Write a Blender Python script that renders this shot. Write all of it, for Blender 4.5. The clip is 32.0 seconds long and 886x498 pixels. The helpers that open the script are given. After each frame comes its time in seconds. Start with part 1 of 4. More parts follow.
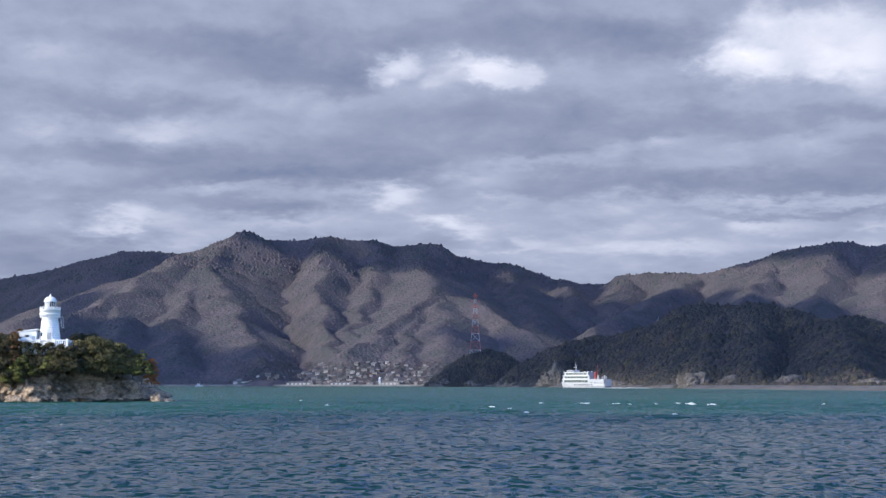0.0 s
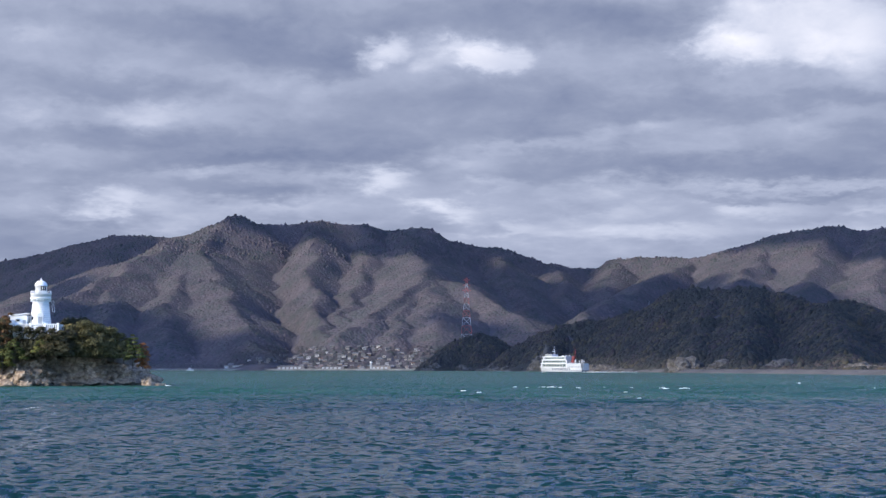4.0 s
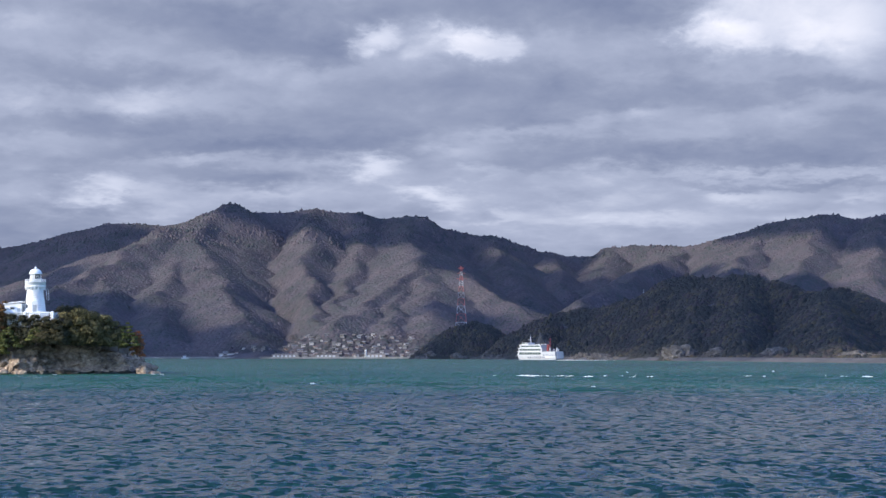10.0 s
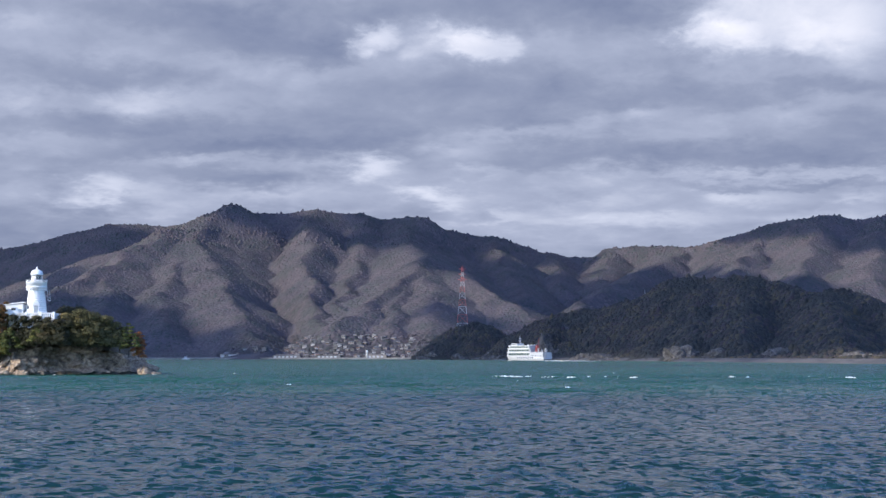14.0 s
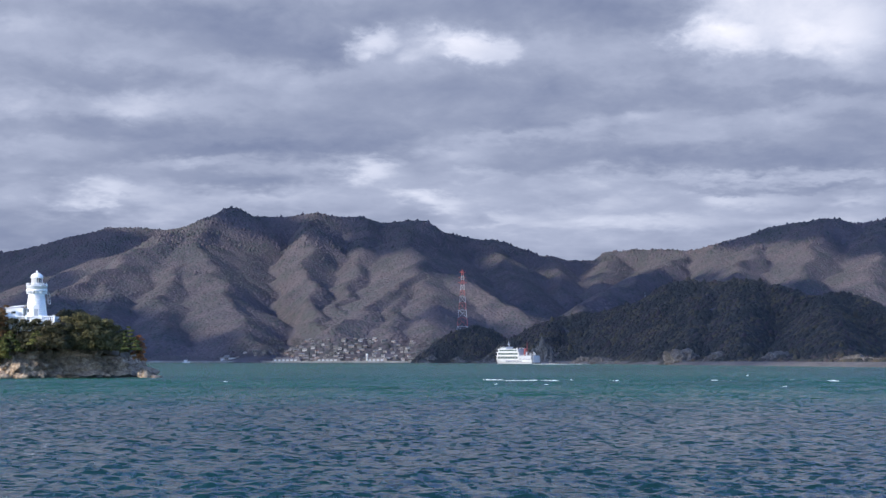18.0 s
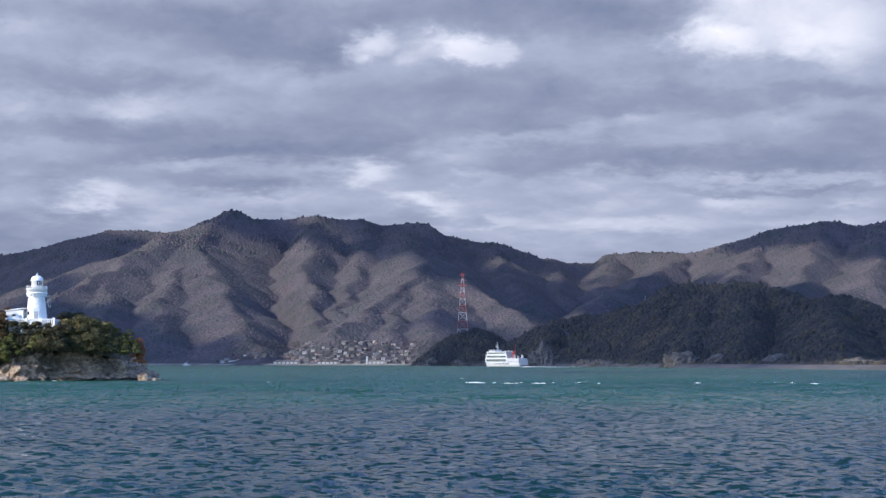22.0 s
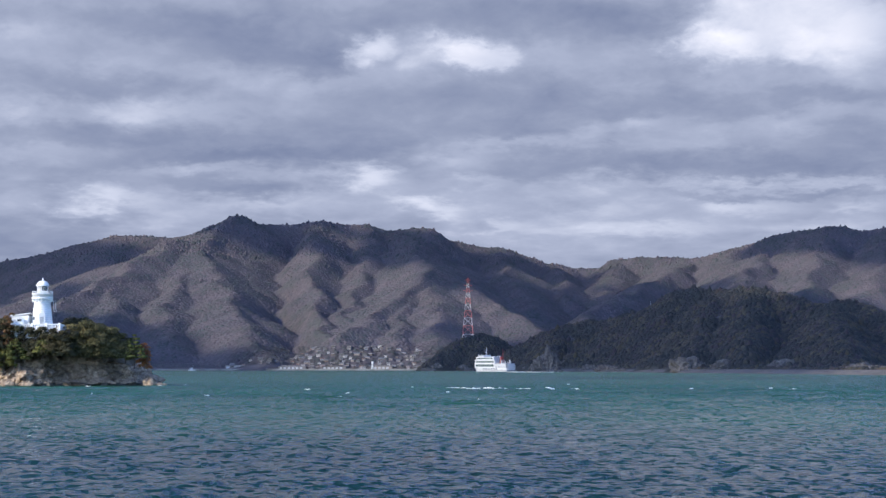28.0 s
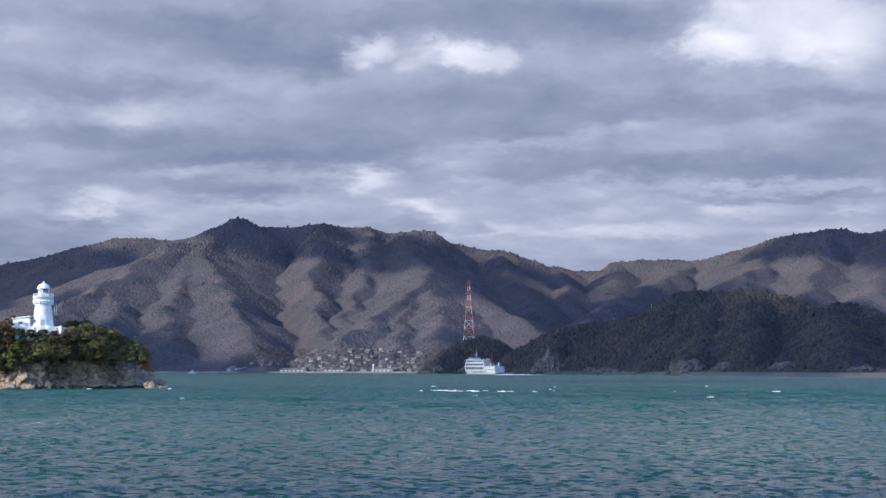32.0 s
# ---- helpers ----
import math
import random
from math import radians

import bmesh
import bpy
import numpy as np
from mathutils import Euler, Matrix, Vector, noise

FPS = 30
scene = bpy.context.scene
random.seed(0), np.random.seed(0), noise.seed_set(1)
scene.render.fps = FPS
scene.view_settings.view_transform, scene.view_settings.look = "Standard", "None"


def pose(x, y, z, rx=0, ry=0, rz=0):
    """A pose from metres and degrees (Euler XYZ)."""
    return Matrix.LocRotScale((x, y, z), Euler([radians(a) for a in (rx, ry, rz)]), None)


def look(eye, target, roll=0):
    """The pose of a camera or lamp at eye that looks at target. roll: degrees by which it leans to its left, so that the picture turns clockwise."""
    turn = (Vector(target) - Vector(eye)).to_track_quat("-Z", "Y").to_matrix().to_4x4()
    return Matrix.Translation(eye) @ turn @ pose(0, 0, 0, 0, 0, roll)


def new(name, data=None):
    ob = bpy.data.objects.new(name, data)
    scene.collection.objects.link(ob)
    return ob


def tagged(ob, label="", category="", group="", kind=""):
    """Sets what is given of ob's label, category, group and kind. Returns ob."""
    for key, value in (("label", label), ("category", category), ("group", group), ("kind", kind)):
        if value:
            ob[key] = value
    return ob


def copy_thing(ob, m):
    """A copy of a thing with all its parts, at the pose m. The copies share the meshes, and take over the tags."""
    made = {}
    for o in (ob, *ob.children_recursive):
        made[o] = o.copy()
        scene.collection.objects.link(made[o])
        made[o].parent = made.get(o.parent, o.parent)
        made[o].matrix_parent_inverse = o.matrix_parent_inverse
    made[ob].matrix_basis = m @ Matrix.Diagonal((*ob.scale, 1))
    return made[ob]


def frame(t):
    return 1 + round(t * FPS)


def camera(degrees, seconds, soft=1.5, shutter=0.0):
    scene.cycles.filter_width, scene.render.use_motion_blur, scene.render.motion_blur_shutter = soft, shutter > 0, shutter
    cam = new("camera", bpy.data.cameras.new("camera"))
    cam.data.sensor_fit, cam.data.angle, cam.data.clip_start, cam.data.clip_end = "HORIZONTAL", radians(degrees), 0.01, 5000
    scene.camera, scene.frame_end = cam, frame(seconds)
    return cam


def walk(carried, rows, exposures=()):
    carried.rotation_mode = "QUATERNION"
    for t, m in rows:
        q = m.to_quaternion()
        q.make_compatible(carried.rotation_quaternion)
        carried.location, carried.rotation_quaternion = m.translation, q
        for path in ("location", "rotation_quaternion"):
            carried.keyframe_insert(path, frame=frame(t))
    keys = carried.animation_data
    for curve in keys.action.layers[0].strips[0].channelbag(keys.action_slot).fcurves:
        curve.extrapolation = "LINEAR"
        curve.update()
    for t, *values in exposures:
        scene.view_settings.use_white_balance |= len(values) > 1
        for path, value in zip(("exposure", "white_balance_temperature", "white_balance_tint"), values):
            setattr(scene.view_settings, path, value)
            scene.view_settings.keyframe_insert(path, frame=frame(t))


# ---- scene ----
cam = camera(30.0, 32.0, soft=1.5)
EYE = (0.0, 0.0, 4.9)
# seconds, upward tilt, turn to the left (degrees)
SWING = [(0.0, 4.632, .456), (0.5, 4.501, .398), (1.0, 4.414, .345), (1.5, 4.358, .306), (2.0, 4.31, .277),
         (2.5, 4.26, .247), (3.0, 4.203, .215), (3.5, 4.141, .183), (5.5, 3.932, .063), (6.0, 3.874, .036),
         (6.5, 3.827, .01), (7.0, 3.794, -.011), (8.0, 3.743, -.039), (9.0, 3.703, -.04), (10.0, 3.676, -.033),
         (11.0, 3.668, -.031), (12.0, 3.684, -.019), (13.0, 3.696, 0.0), (14.0, 3.701, .008), (14.5, 3.716, .017),
         (16.5, 3.769, .014), (17.0, 3.788, .017), (18.0, 3.816, .013), (19.0, 3.837, .005), (20.0, 3.847, .003),
         (21.0, 3.873, .003), (22.0, 3.91, .017)]
SWING += [(23.0, 3.951, .049), (24.0, 3.985, .081), (25.0, 4.016, .111), (25.5, 4.027, .125), (27.5, 4.08, .19),
          (28.0, 4.087, .202), (29.0, 4.118, .218), (30.0, 4.155, .221), (31.0, 4.174, .227), (32.0, 4.18, .233)]
walk(cam, [(t, pose(*EYE, 90 + up, 0, turn)) for t, up, turn in SWING], [(0, 0.93, 5140, 13), (32, 0.93, 5140, 13)])

# ---- light: low sun behind the left shoulder, broken cloud overhead ----
SUN_WAY = Vector((-0.74, -0.44, 0.50)).normalized()      # from the scene towards the sun
world = bpy.data.worlds.new("sky")
scene.world = world
world.use_nodes = True
_nt = world.node_tree
_bg = _nt.nodes["Background"]
_sky = _nt.nodes.new("ShaderNodeTexSky")
_sky.sky_type, _sky.sun_disc = "NISHITA", False
_sky.sun_elevation = math.asin(SUN_WAY.z)
_sky.sun_rotation = math.atan2(SUN_WAY.x, SUN_WAY.y)
_nt.links.new(_sky.outputs[0], _bg.inputs[0])
_sky.ozone_density = 3.0
_bg.inputs[1].default_value = 0.15
sun = new("sun", bpy.data.lights.new("sun", "SUN"))
sun.data.energy, sun.data.angle, sun.data.color = 3.0, radians(1.0), (1.0, 0.78, 0.47)
sun.matrix_world = look(SUN_WAY * 3000, (0, 0, 0))


# ---- small builders ----
def mat(name, rough=0.8, metal=0.0):
    m = bpy.data.materials.new(name)
    m.use_nodes = True
    b = m.node_tree.nodes["Principled BSDF"]
    b.inputs["Roughness"].default_value = rough
    b.inputs["Metallic"].default_value = metal
    return m, m.node_tree, b


def node(nt, kind, **values):
    n = nt.nodes.new(kind)
    for k, v in values.items():
        n.inputs[k.replace("_", " ")].default_value = v
    return n


def ramp(nt, stops, source=None):
    n = nt.nodes.new("ShaderNodeValToRGB")
    r = n.color_ramp
    while len(r.elements) < len(stops):
        r.elements.new(0.5)
    for e, (p, c) in zip(r.elements, stops):
        e.position = p
        e.color = (*c, 1) if len(c) == 3 else c
    if source is not None:
        nt.links.new(source, n.inputs[0])
    return n


def coords(nt, scale=(1, 1, 1), source="Object"):
    tc = nt.nodes.new("ShaderNodeTexCoord")
    mp = nt.nodes.new("ShaderNodeMapping")
    mp.inputs["Scale"].default_value = scale
    nt.links.new(tc.outputs[source], mp.inputs[0])
    return mp.outputs[0]


def math_node(nt, op, a, b=None):
    n = nt.nodes.new("ShaderNodeMath")
    n.operation = op
    for i, v in enumerate((a, b)):
        if v is None:
            continue
        if isinstance(v, (int, float)):
            n.inputs[i].default_value = v
        else:
            nt.links.new(v, n.inputs[i])
    return n.outputs[0]


def mix_rgb(nt, fac, a, b, mode="MIX"):
    n = nt.nodes.new("ShaderNodeMix")
    n.data_type, n.blend_type = "RGBA", mode
    for i, v in ((0, fac), (6, a), (7, b)):
        if isinstance(v, (int, float)):
            n.inputs[i].default_value = v
        elif isinstance(v, tuple):
            n.inputs[i].default_value = (*v, 1)
        else:
            nt.links.new(v, n.inputs[i])
    return n.outputs[2]


def surface(name, c1, c2, c3=None, size=1.0, rough=0.8, metal=0.0, bump=0.3, stain=0.25, depth=0.05, spec=None, pieces=0.0):
    """A weathered surface: grain between two tones at one size, broad stains at eight times that size."""
    m, nt, b = mat(name, rough, metal)
    co = coords(nt)
    fine = node(nt, "ShaderNodeTexNoise", Scale=1.0 / size, Detail=6.0, Roughness=0.6)
    broad = node(nt, "ShaderNodeTexNoise", Scale=0.12 / size, Detail=3.0)
    nt.links.new(co, fine.inputs["Vector"])
    nt.links.new(co, broad.inputs["Vector"])
    stops = [(0.3, c1), (0.7, c2)] if c3 is None else [(0.3, c1), (0.5, c2), (0.7, c3)]
    col = ramp(nt, stops, fine.outputs[0]).outputs[0]
    sh = ramp(nt, [(0.35, (1 - stain,) * 3), (0.6, (1, 1, 1))], broad.outputs[0]).outputs[0]
    col = mix_rgb(nt, 1.0, col, sh, "MULTIPLY")
    if pieces:
        info = nt.nodes.new("ShaderNodeObjectInfo")
        tone = ramp(nt, [(0.0, (1 - pieces,) * 3), (1.0, (1, 1, 1))], info.outputs["Random"]).outputs[0]
        col = mix_rgb(nt, 1.0, col, tone, "MULTIPLY")
    nt.links.new(col, b.inputs["Base Color"])
    if spec is not None:
        b.inputs["Specular IOR Level"].default_value = spec
    bp = node(nt, "ShaderNodeBump", Strength=bump, Distance=depth)
    nt.links.new(fine.outputs[0], bp.inputs["Height"])
    nt.links.new(bp.outputs[0], b.inputs["Normal"])
    return m


def foliage(name, tones, patch=60.0, green=None, rough=0.75):
    """Crowns: each island takes its own tone, and patches of a second family of tones run through the wood."""
    m, nt, b = mat(name, rough)
    geo = nt.nodes.new("ShaderNodeNewGeometry")
    rnd = geo.outputs["Random Per Island"]
    n = len(tones)
    col = ramp(nt, [((i + 0.5) / n, c) for i, c in enumerate(tones)], rnd).outputs[0]
    if green:
        co = coords(nt)
        nz = node(nt, "ShaderNodeTexNoise", Scale=1.0 / patch, Detail=4.0, Roughness=0.65)
        nt.links.new(co, nz.inputs["Vector"])
        k = len(green)
        col2 = ramp(nt, [((i + 0.5) / k, c) for i, c in enumerate(green)], rnd).outputs[0]
        pick = math_node(nt, "ADD", nz.outputs[0], math_node(nt, "MULTIPLY", math_node(nt, "SUBTRACT", rnd, 0.5), 0.22))
        f = ramp(nt, [(0.46, (0, 0, 0)), (0.58, (1, 1, 1))], pick).outputs[0]
        col = mix_rgb(nt, f, col, col2)
    info = nt.nodes.new("ShaderNodeObjectInfo")
    tone = ramp(nt, [(0.0, (.68, .70, .66)), (0.5, (1, 1, 1)), (1.0, (1.3, 1.16, 1.0))], info.outputs["Random"]).outputs[0]
    if not green:
        col = mix_rgb(nt, 1.0, col, tone, "MULTIPLY")
    nt.links.new(col, b.inputs["Base Color"])
    b.inputs["Specular IOR Level"].default_value = 0.15
    return m


def mesh_of(name, verts, faces, material, smooth=False):
    me = bpy.data.meshes.new(name)
    me.from_pydata(verts, [], faces)
    if isinstance(material, (list, tuple)):
        for x in material:
            me.materials.append(x)
    elif material:
        me.materials.append(material)
    if smooth:
        me.polygons.foreach_set("use_smooth", [True] * len(me.polygons))
    me.update()
    return me


def fast_mesh(name, co, tris, material, smooth=True, corners=3):
    """Mesh from numpy arrays: co (n, 3), tris (m, corners)."""
    me = bpy.data.meshes.new(name)
    co, tris = np.ascontiguousarray(co, "f4"), np.ascontiguousarray(tris, "i4")
    me.vertices.add(len(co))
    me.vertices.foreach_set("co", co.ravel())
    me.loops.add(tris.size)
    me.loops.foreach_set("vertex_index", tris.ravel())
    me.polygons.add(len(tris))
    me.polygons.foreach_set("loop_start", np.arange(0, tris.size, corners, dtype="i4"))
    if smooth:
        me.polygons.foreach_set("use_smooth", np.ones(len(tris), bool))
    me.materials.append(material)
    me.update(calc_edges=True)
    me.validate()
    return me


def part(name, bm, material, parent, label=""):
    """Link a bmesh as one mesh object under a thing or a part."""
    me = bpy.data.meshes.new(name)
    bm.to_mesh(me)
    bm.free()
    me.materials.append(material)
    ob = new(name, me)
    ob.parent = parent
    return tagged(ob, label)


def thing(name, x, y, z, label, category, group="", kind="", turn=0.0):
    ob = new(name)
    ob.matrix_basis = pose(x, y, z, 0, 0, turn)
    return tagged(ob, label, category, group, kind)


def box(x0, x1, y0, y1, z0, z1, bevel=0.0, bm=None):
    bm = bm or bmesh.new()
    m = Matrix.LocRotScale(((x0 + x1) / 2, (y0 + y1) / 2, (z0 + z1) / 2), None, (x1 - x0, y1 - y0, z1 - z0))
    g = bmesh.ops.create_cube(bm, size=1, matrix=m)
    if bevel:
        es = list({e for v in g["verts"] for e in v.link_edges})
        bmesh.ops.bevel(bm, geom=es, offset=bevel, segments=2, affect="EDGES", profile=0.6)
    return bm


def rod(a, b, r, bm=None, r2=None, sides=6):
    bm = bm or bmesh.new()
    a, b = Vector(a), Vector(b)
    d = b - a
    m = Matrix.Translation((a + b) / 2) @ d.to_track_quat("Z", "Y").to_matrix().to_4x4()
    bmesh.ops.create_cone(bm, cap_ends=True, segments=sides, radius1=r, radius2=r if r2 is None else r2, depth=d.length, matrix=m)
    return bm


def lathe(profile, sides=32, bm=None, centre=(0, 0)):
    """Turn a profile of (radius, z) about the upright axis."""
    bm = bm or bmesh.new()
    rings = []
    for r, z in profile:
        rings.append([bm.verts.new((centre[0] + r * math.cos(2 * math.pi * i / sides), centre[1] + r * math.sin(2 * math.pi * i / sides), z)) for i in range(sides)])
    for a, b in zip(rings, rings[1:]):
        for i in range(sides):
            j = (i + 1) % sides
            f = bm.faces.new((a[i], a[j], b[j], b[i]))
            f.smooth = True
    bm.faces.new(list(reversed(rings[0])))
    bm.faces.new(rings[-1])
    return bm


# ---- materials ----
WHITE_PAINT = surface("white_paint", (.86, .86, .84), (.90, .90, .88), size=0.5, rough=.55, bump=.15, stain=.08, depth=.02)
GREY_PAINT = surface("grey_paint", (.42, .44, .46), (.5, .52, .54), size=0.6, rough=.5, bump=.1, stain=.15)
SHIP_WHITE = surface("ship_white", (.48, .49, .50), (.58, .58, .59), size=2.0, rough=.4, bump=.05, stain=.1)
SHIP_AFT = surface("ship_pale_grey", (.37, .38, .40), (.45, .46, .48), size=2.0, rough=.45, bump=.05, stain=.12)
SHIP_RED = surface("ship_red", (.17, .024, .028), (.23, .034, .036), size=2.0, rough=.45, bump=.05, stain=.15)
SHIP_GLASS = surface("ship_glass", (.05, .07, .064), (.08, .105, .095), size=2.0, rough=.2, bump=0.0, stain=.1)
SHIP_DARK = surface("ship_dark", (.02, .03, .06), (.035, .045, .08), size=2.0, rough=.5, bump=.05, stain=.2)
GLASS_DARK = surface("dark_glass", (.02, .025, .03), (.03, .035, .045), size=3.0, rough=.12, bump=0.0, stain=.05)
STEEL_RED = surface("red_steel", (.30, .07, .06), (.37, .09, .075), size=4.0, rough=.6, bump=.1, stain=.2)
STEEL_WHITE = surface("white_steel", (.38, .38, .39), (.47, .47, .47), size=4.0, rough=.6, bump=.1, stain=.2)
ROCK = surface("cliff_rock", (.13, .095, .065), (.34, .26, .18), (.58, .46, .32), size=1.1, rough=.9, bump=1.0, stain=.5, depth=.6)
ROCK_WET = surface("wet_rock", (.03, .028, .02), (.06, .055, .04), size=1.0, rough=.5, bump=.8, depth=.3)
ROCK_FAR = surface("pale_rock", (.055, .050, .044), (.125, .114, .103), (.20, .18, .16), size=2.4, rough=.9, bump=.8, stain=.4, depth=1.0)
SOIL = surface("island_soil", (.06, .045, .03), (.10, .075, .05), (.07, .075, .035), size=1.5, rough=.95, bump=.6, depth=.2)
BARK = surface("bark", (.07, .05, .04), (.14, .11, .09), size=.3, rough=.9, bump=.8)
CONCRETE = surface("concrete", (.20, .195, .19), (.29, .285, .28), size=2.0, rough=.85, bump=.3, stain=.3)
FOREST_FLOOR = surface("forest_floor", (.054, .050, .059), (.074, .067, .079), (.060, .057, .063), size=14.0, rough=.95, bump=.8, stain=.3, depth=3.0)
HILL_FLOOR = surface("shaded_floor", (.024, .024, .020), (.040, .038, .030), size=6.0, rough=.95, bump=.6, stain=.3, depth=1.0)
SAND = surface("beach_sand", (.075, .070, .068), (.115, .106, .098), size=5.0, rough=.95, bump=.2)
WINTER_WOOD = foliage("winter_wood", [(.072, .063, .071), (.094, .081, .088), (.080, .070, .078), (.110, .093, .098)], 62.0,
                      [(.044, .050, .052), (.055, .060, .060), (.068, .069, .069), (.048, .054, .055)])
EVERGREEN = foliage("evergreen_wood", [(.025, .028, .027), (.032, .034, .031), (.041, .041, .037), (.029, .031, .029)], 34.0,
                    [(.060, .049, .046), (.047, .044, .036), (.074, .062, .036), (.048, .040, .043)])
LEAF_DARK = foliage("dark_leaves", [(.038, .039, .023), (.057, .055, .029), (.082, .076, .036), (.046, .044, .026)])
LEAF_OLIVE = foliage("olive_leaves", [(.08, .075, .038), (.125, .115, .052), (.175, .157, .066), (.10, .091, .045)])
LEAF_PINE = foliage("pine_needles", [(.075, .088, .026), (.115, .125, .036), (.15, .155, .048), (.09, .10, .03)])
LEAF_BROWN = foliage("brown_leaves", [(.10, .055, .025), (.15, .08, .035), (.075, .06, .028)])
LEAF_ORANGE = foliage("orange_leaves", [(.42, .15, .06), (.56, .24, .09), (.32, .11, .05), (.28, .19, .07)])
HOUSE_WALLS = [surface("plaster_cream", (.21, .185, .165), (.30, .265, .235), size=2.0), surface("plaster_white", (.31, .30, .285), (.44, .425, .405), size=2.0),
               surface("board_brown", (.12, .095, .075), (.18, .145, .12), size=2.0), surface("render_grey", (.13, .128, .128), (.185, .18, .18), size=2.0)]
HOUSE_ROOFS = [surface("tile_grey", (.10, .095, .09), (.16, .15, .145), size=1.5, rough=.8), surface("tile_brown", (.16, .09, .06), (.24, .14, .10), size=1.5, rough=.7),
               surface("tile_silver", (.17, .165, .16), (.24, .23, .225), size=1.5, rough=.8), surface("sheet_blue", (.13, .14, .16), (.18, .19, .21), size=2.0, rough=.75)]
FOAM = surface("foam", (.66, .70, .70), (.86, .87, .86), size=.4, rough=.9, bump=.6, stain=.15)


def water_material():
    m, nt, b = mat("sea_water", 0.10)
    co = coords(nt)
    mp = nt.nodes.new("ShaderNodeMapping")
    mp.inputs["Scale"].default_value = (1.0, 0.6, 1.0)
    nt.links.new(co, mp.inputs[0])
    # slopes of the small ripples, as a lean of the normal
    lean = None
    for scale, k in ((0.045, .02), (0.12, .05), (0.3, .06), (0.75, .10), (1.6, .14), (3.4, .22), (9.0, .20)):
        n = node(nt, "ShaderNodeTexNoise", Scale=scale, Detail=2.5, Roughness=0.6)
        nt.links.new(mp.outputs[0], n.inputs["Vector"])
        sub = nt.nodes.new("ShaderNodeVectorMath")
        sub.operation = "SUBTRACT"
        sub.inputs[1].default_value = (.5, .5, .5)
        nt.links.new(n.outputs["Color"], sub.inputs[0])
        way = sub.outputs[0]
        if scale == 3.4:
            # wind waves lean one way, steeper on the near side
            ab = nt.nodes.new("ShaderNodeVectorMath")
            ab.operation = "ABSOLUTE"
            nt.links.new(way, ab.inputs[0])
            way = ab.outputs[0]
        mul = nt.nodes.new("ShaderNodeVectorMath")
        mul.operation = "MULTIPLY"
        mul.inputs[1].default_value = (k * 2.0, k * (-2.2 if scale == 3.4 else 2.4), 0)
        nt.links.new(way, mul.inputs[0])
        if lean is None:
            lean = mul.outputs[0]
        else:
            ad = nt.nodes.new("ShaderNodeVectorMath")
            nt.links.new(lean, ad.inputs[0])
            nt.links.new(mul.outputs[0], ad.inputs[1])
            lean = ad.outputs[0]
    # long streaks of rougher and smoother water
    n = node(nt, "ShaderNodeTexNoise", Scale=1.0, Detail=3.0, Roughness=0.6)
    nt.links.new(coords(nt, (.34, .045, 1)), n.inputs["Vector"])
    gust = node(nt, "ShaderNodeMapRange")
    gust.inputs["From Min"].default_value, gust.inputs["From Max"].default_value = .3, .7
    gust.inputs["To Min"].default_value, gust.inputs["To Max"].default_value = .08, -.09
    nt.links.new(n.outputs[0], gust.inputs["Value"])
    cmb = nt.nodes.new("ShaderNodeCombineXYZ")
    nt.links.new(gust.outputs[0], cmb.inputs["Y"])
    ad = nt.nodes.new("ShaderNodeVectorMath")
    nt.links.new(lean, ad.inputs[0])
    nt.links.new(cmb.outputs[0], ad.inputs[1])
    lean = ad.outputs[0]
    # short steep faces of the chop, scattered over flatter backs
    for scale, lo, k in ((1.9, .49, -.90), (0.8, .53, -.52)):
        n = node(nt, "ShaderNodeTexNoise", Scale=scale, Detail=3.0, Roughness=0.55)
        nt.links.new(coords(nt, (.75, 1.0, 1)), n.inputs["Vector"])
        face = node(nt, "ShaderNodeMapRange")
        face.interpolation_type = "SMOOTHSTEP"
        face.inputs["From Min"].default_value, face.inputs["From Max"].default_value, face.inputs["To Max"].default_value = lo, lo + .20, k
        nt.links.new(n.outputs[0], face.inputs["Value"])
        cmb = nt.nodes.new("ShaderNodeCombineXYZ")
        nt.links.new(face.outputs[0], cmb.inputs["Y"])
        ad = nt.nodes.new("ShaderNodeVectorMath")
        nt.links.new(lean, ad.inputs[0])
        nt.links.new(cmb.outputs[0], ad.inputs[1])
        lean = ad.outputs[0]
    # the sea runs in from the far side: its faces lean this way
    # the tilt grows with distance, cutting reflection to imitate the sunlit teal strip
    sep = nt.nodes.new("ShaderNodeSeparateXYZ")
    nt.links.new(co, sep.inputs[0])
    out = node(nt, "ShaderNodeMapRange")
    out.inputs["From Min"].default_value, out.inputs["From Max"].default_value = 110.0, 320.0
    out.inputs["To Min"].default_value, out.inputs["To Max"].default_value = .035, -.185
    nt.links.new(sep.outputs["Y"], out.inputs["Value"])
    cmb = nt.nodes.new("ShaderNodeCombineXYZ")
    nt.links.new(out.outputs[0], cmb.inputs["Y"])
    run = nt.nodes.new("ShaderNodeVectorMath")
    nt.links.new(cmb.outputs[0], run.inputs[1])
    nt.links.new(lean, run.inputs[0])
    lean = run.outputs[0]
    geo = nt.nodes.new("ShaderNodeNewGeometry")
    ad = nt.nodes.new("ShaderNodeVectorMath")
    nt.links.new(geo.outputs["Normal"], ad.inputs[0])
    nt.links.new(lean, ad.inputs[1])
    nm = nt.nodes.new("ShaderNodeVectorMath")
    nm.operation = "NORMALIZE"
    nt.links.new(ad.outputs[0], nm.inputs[0])
    nt.links.new(nm.outputs[0], b.inputs["Normal"])
    n2 = node(nt, "ShaderNodeTexNoise", Scale=0.02, Detail=3.0)
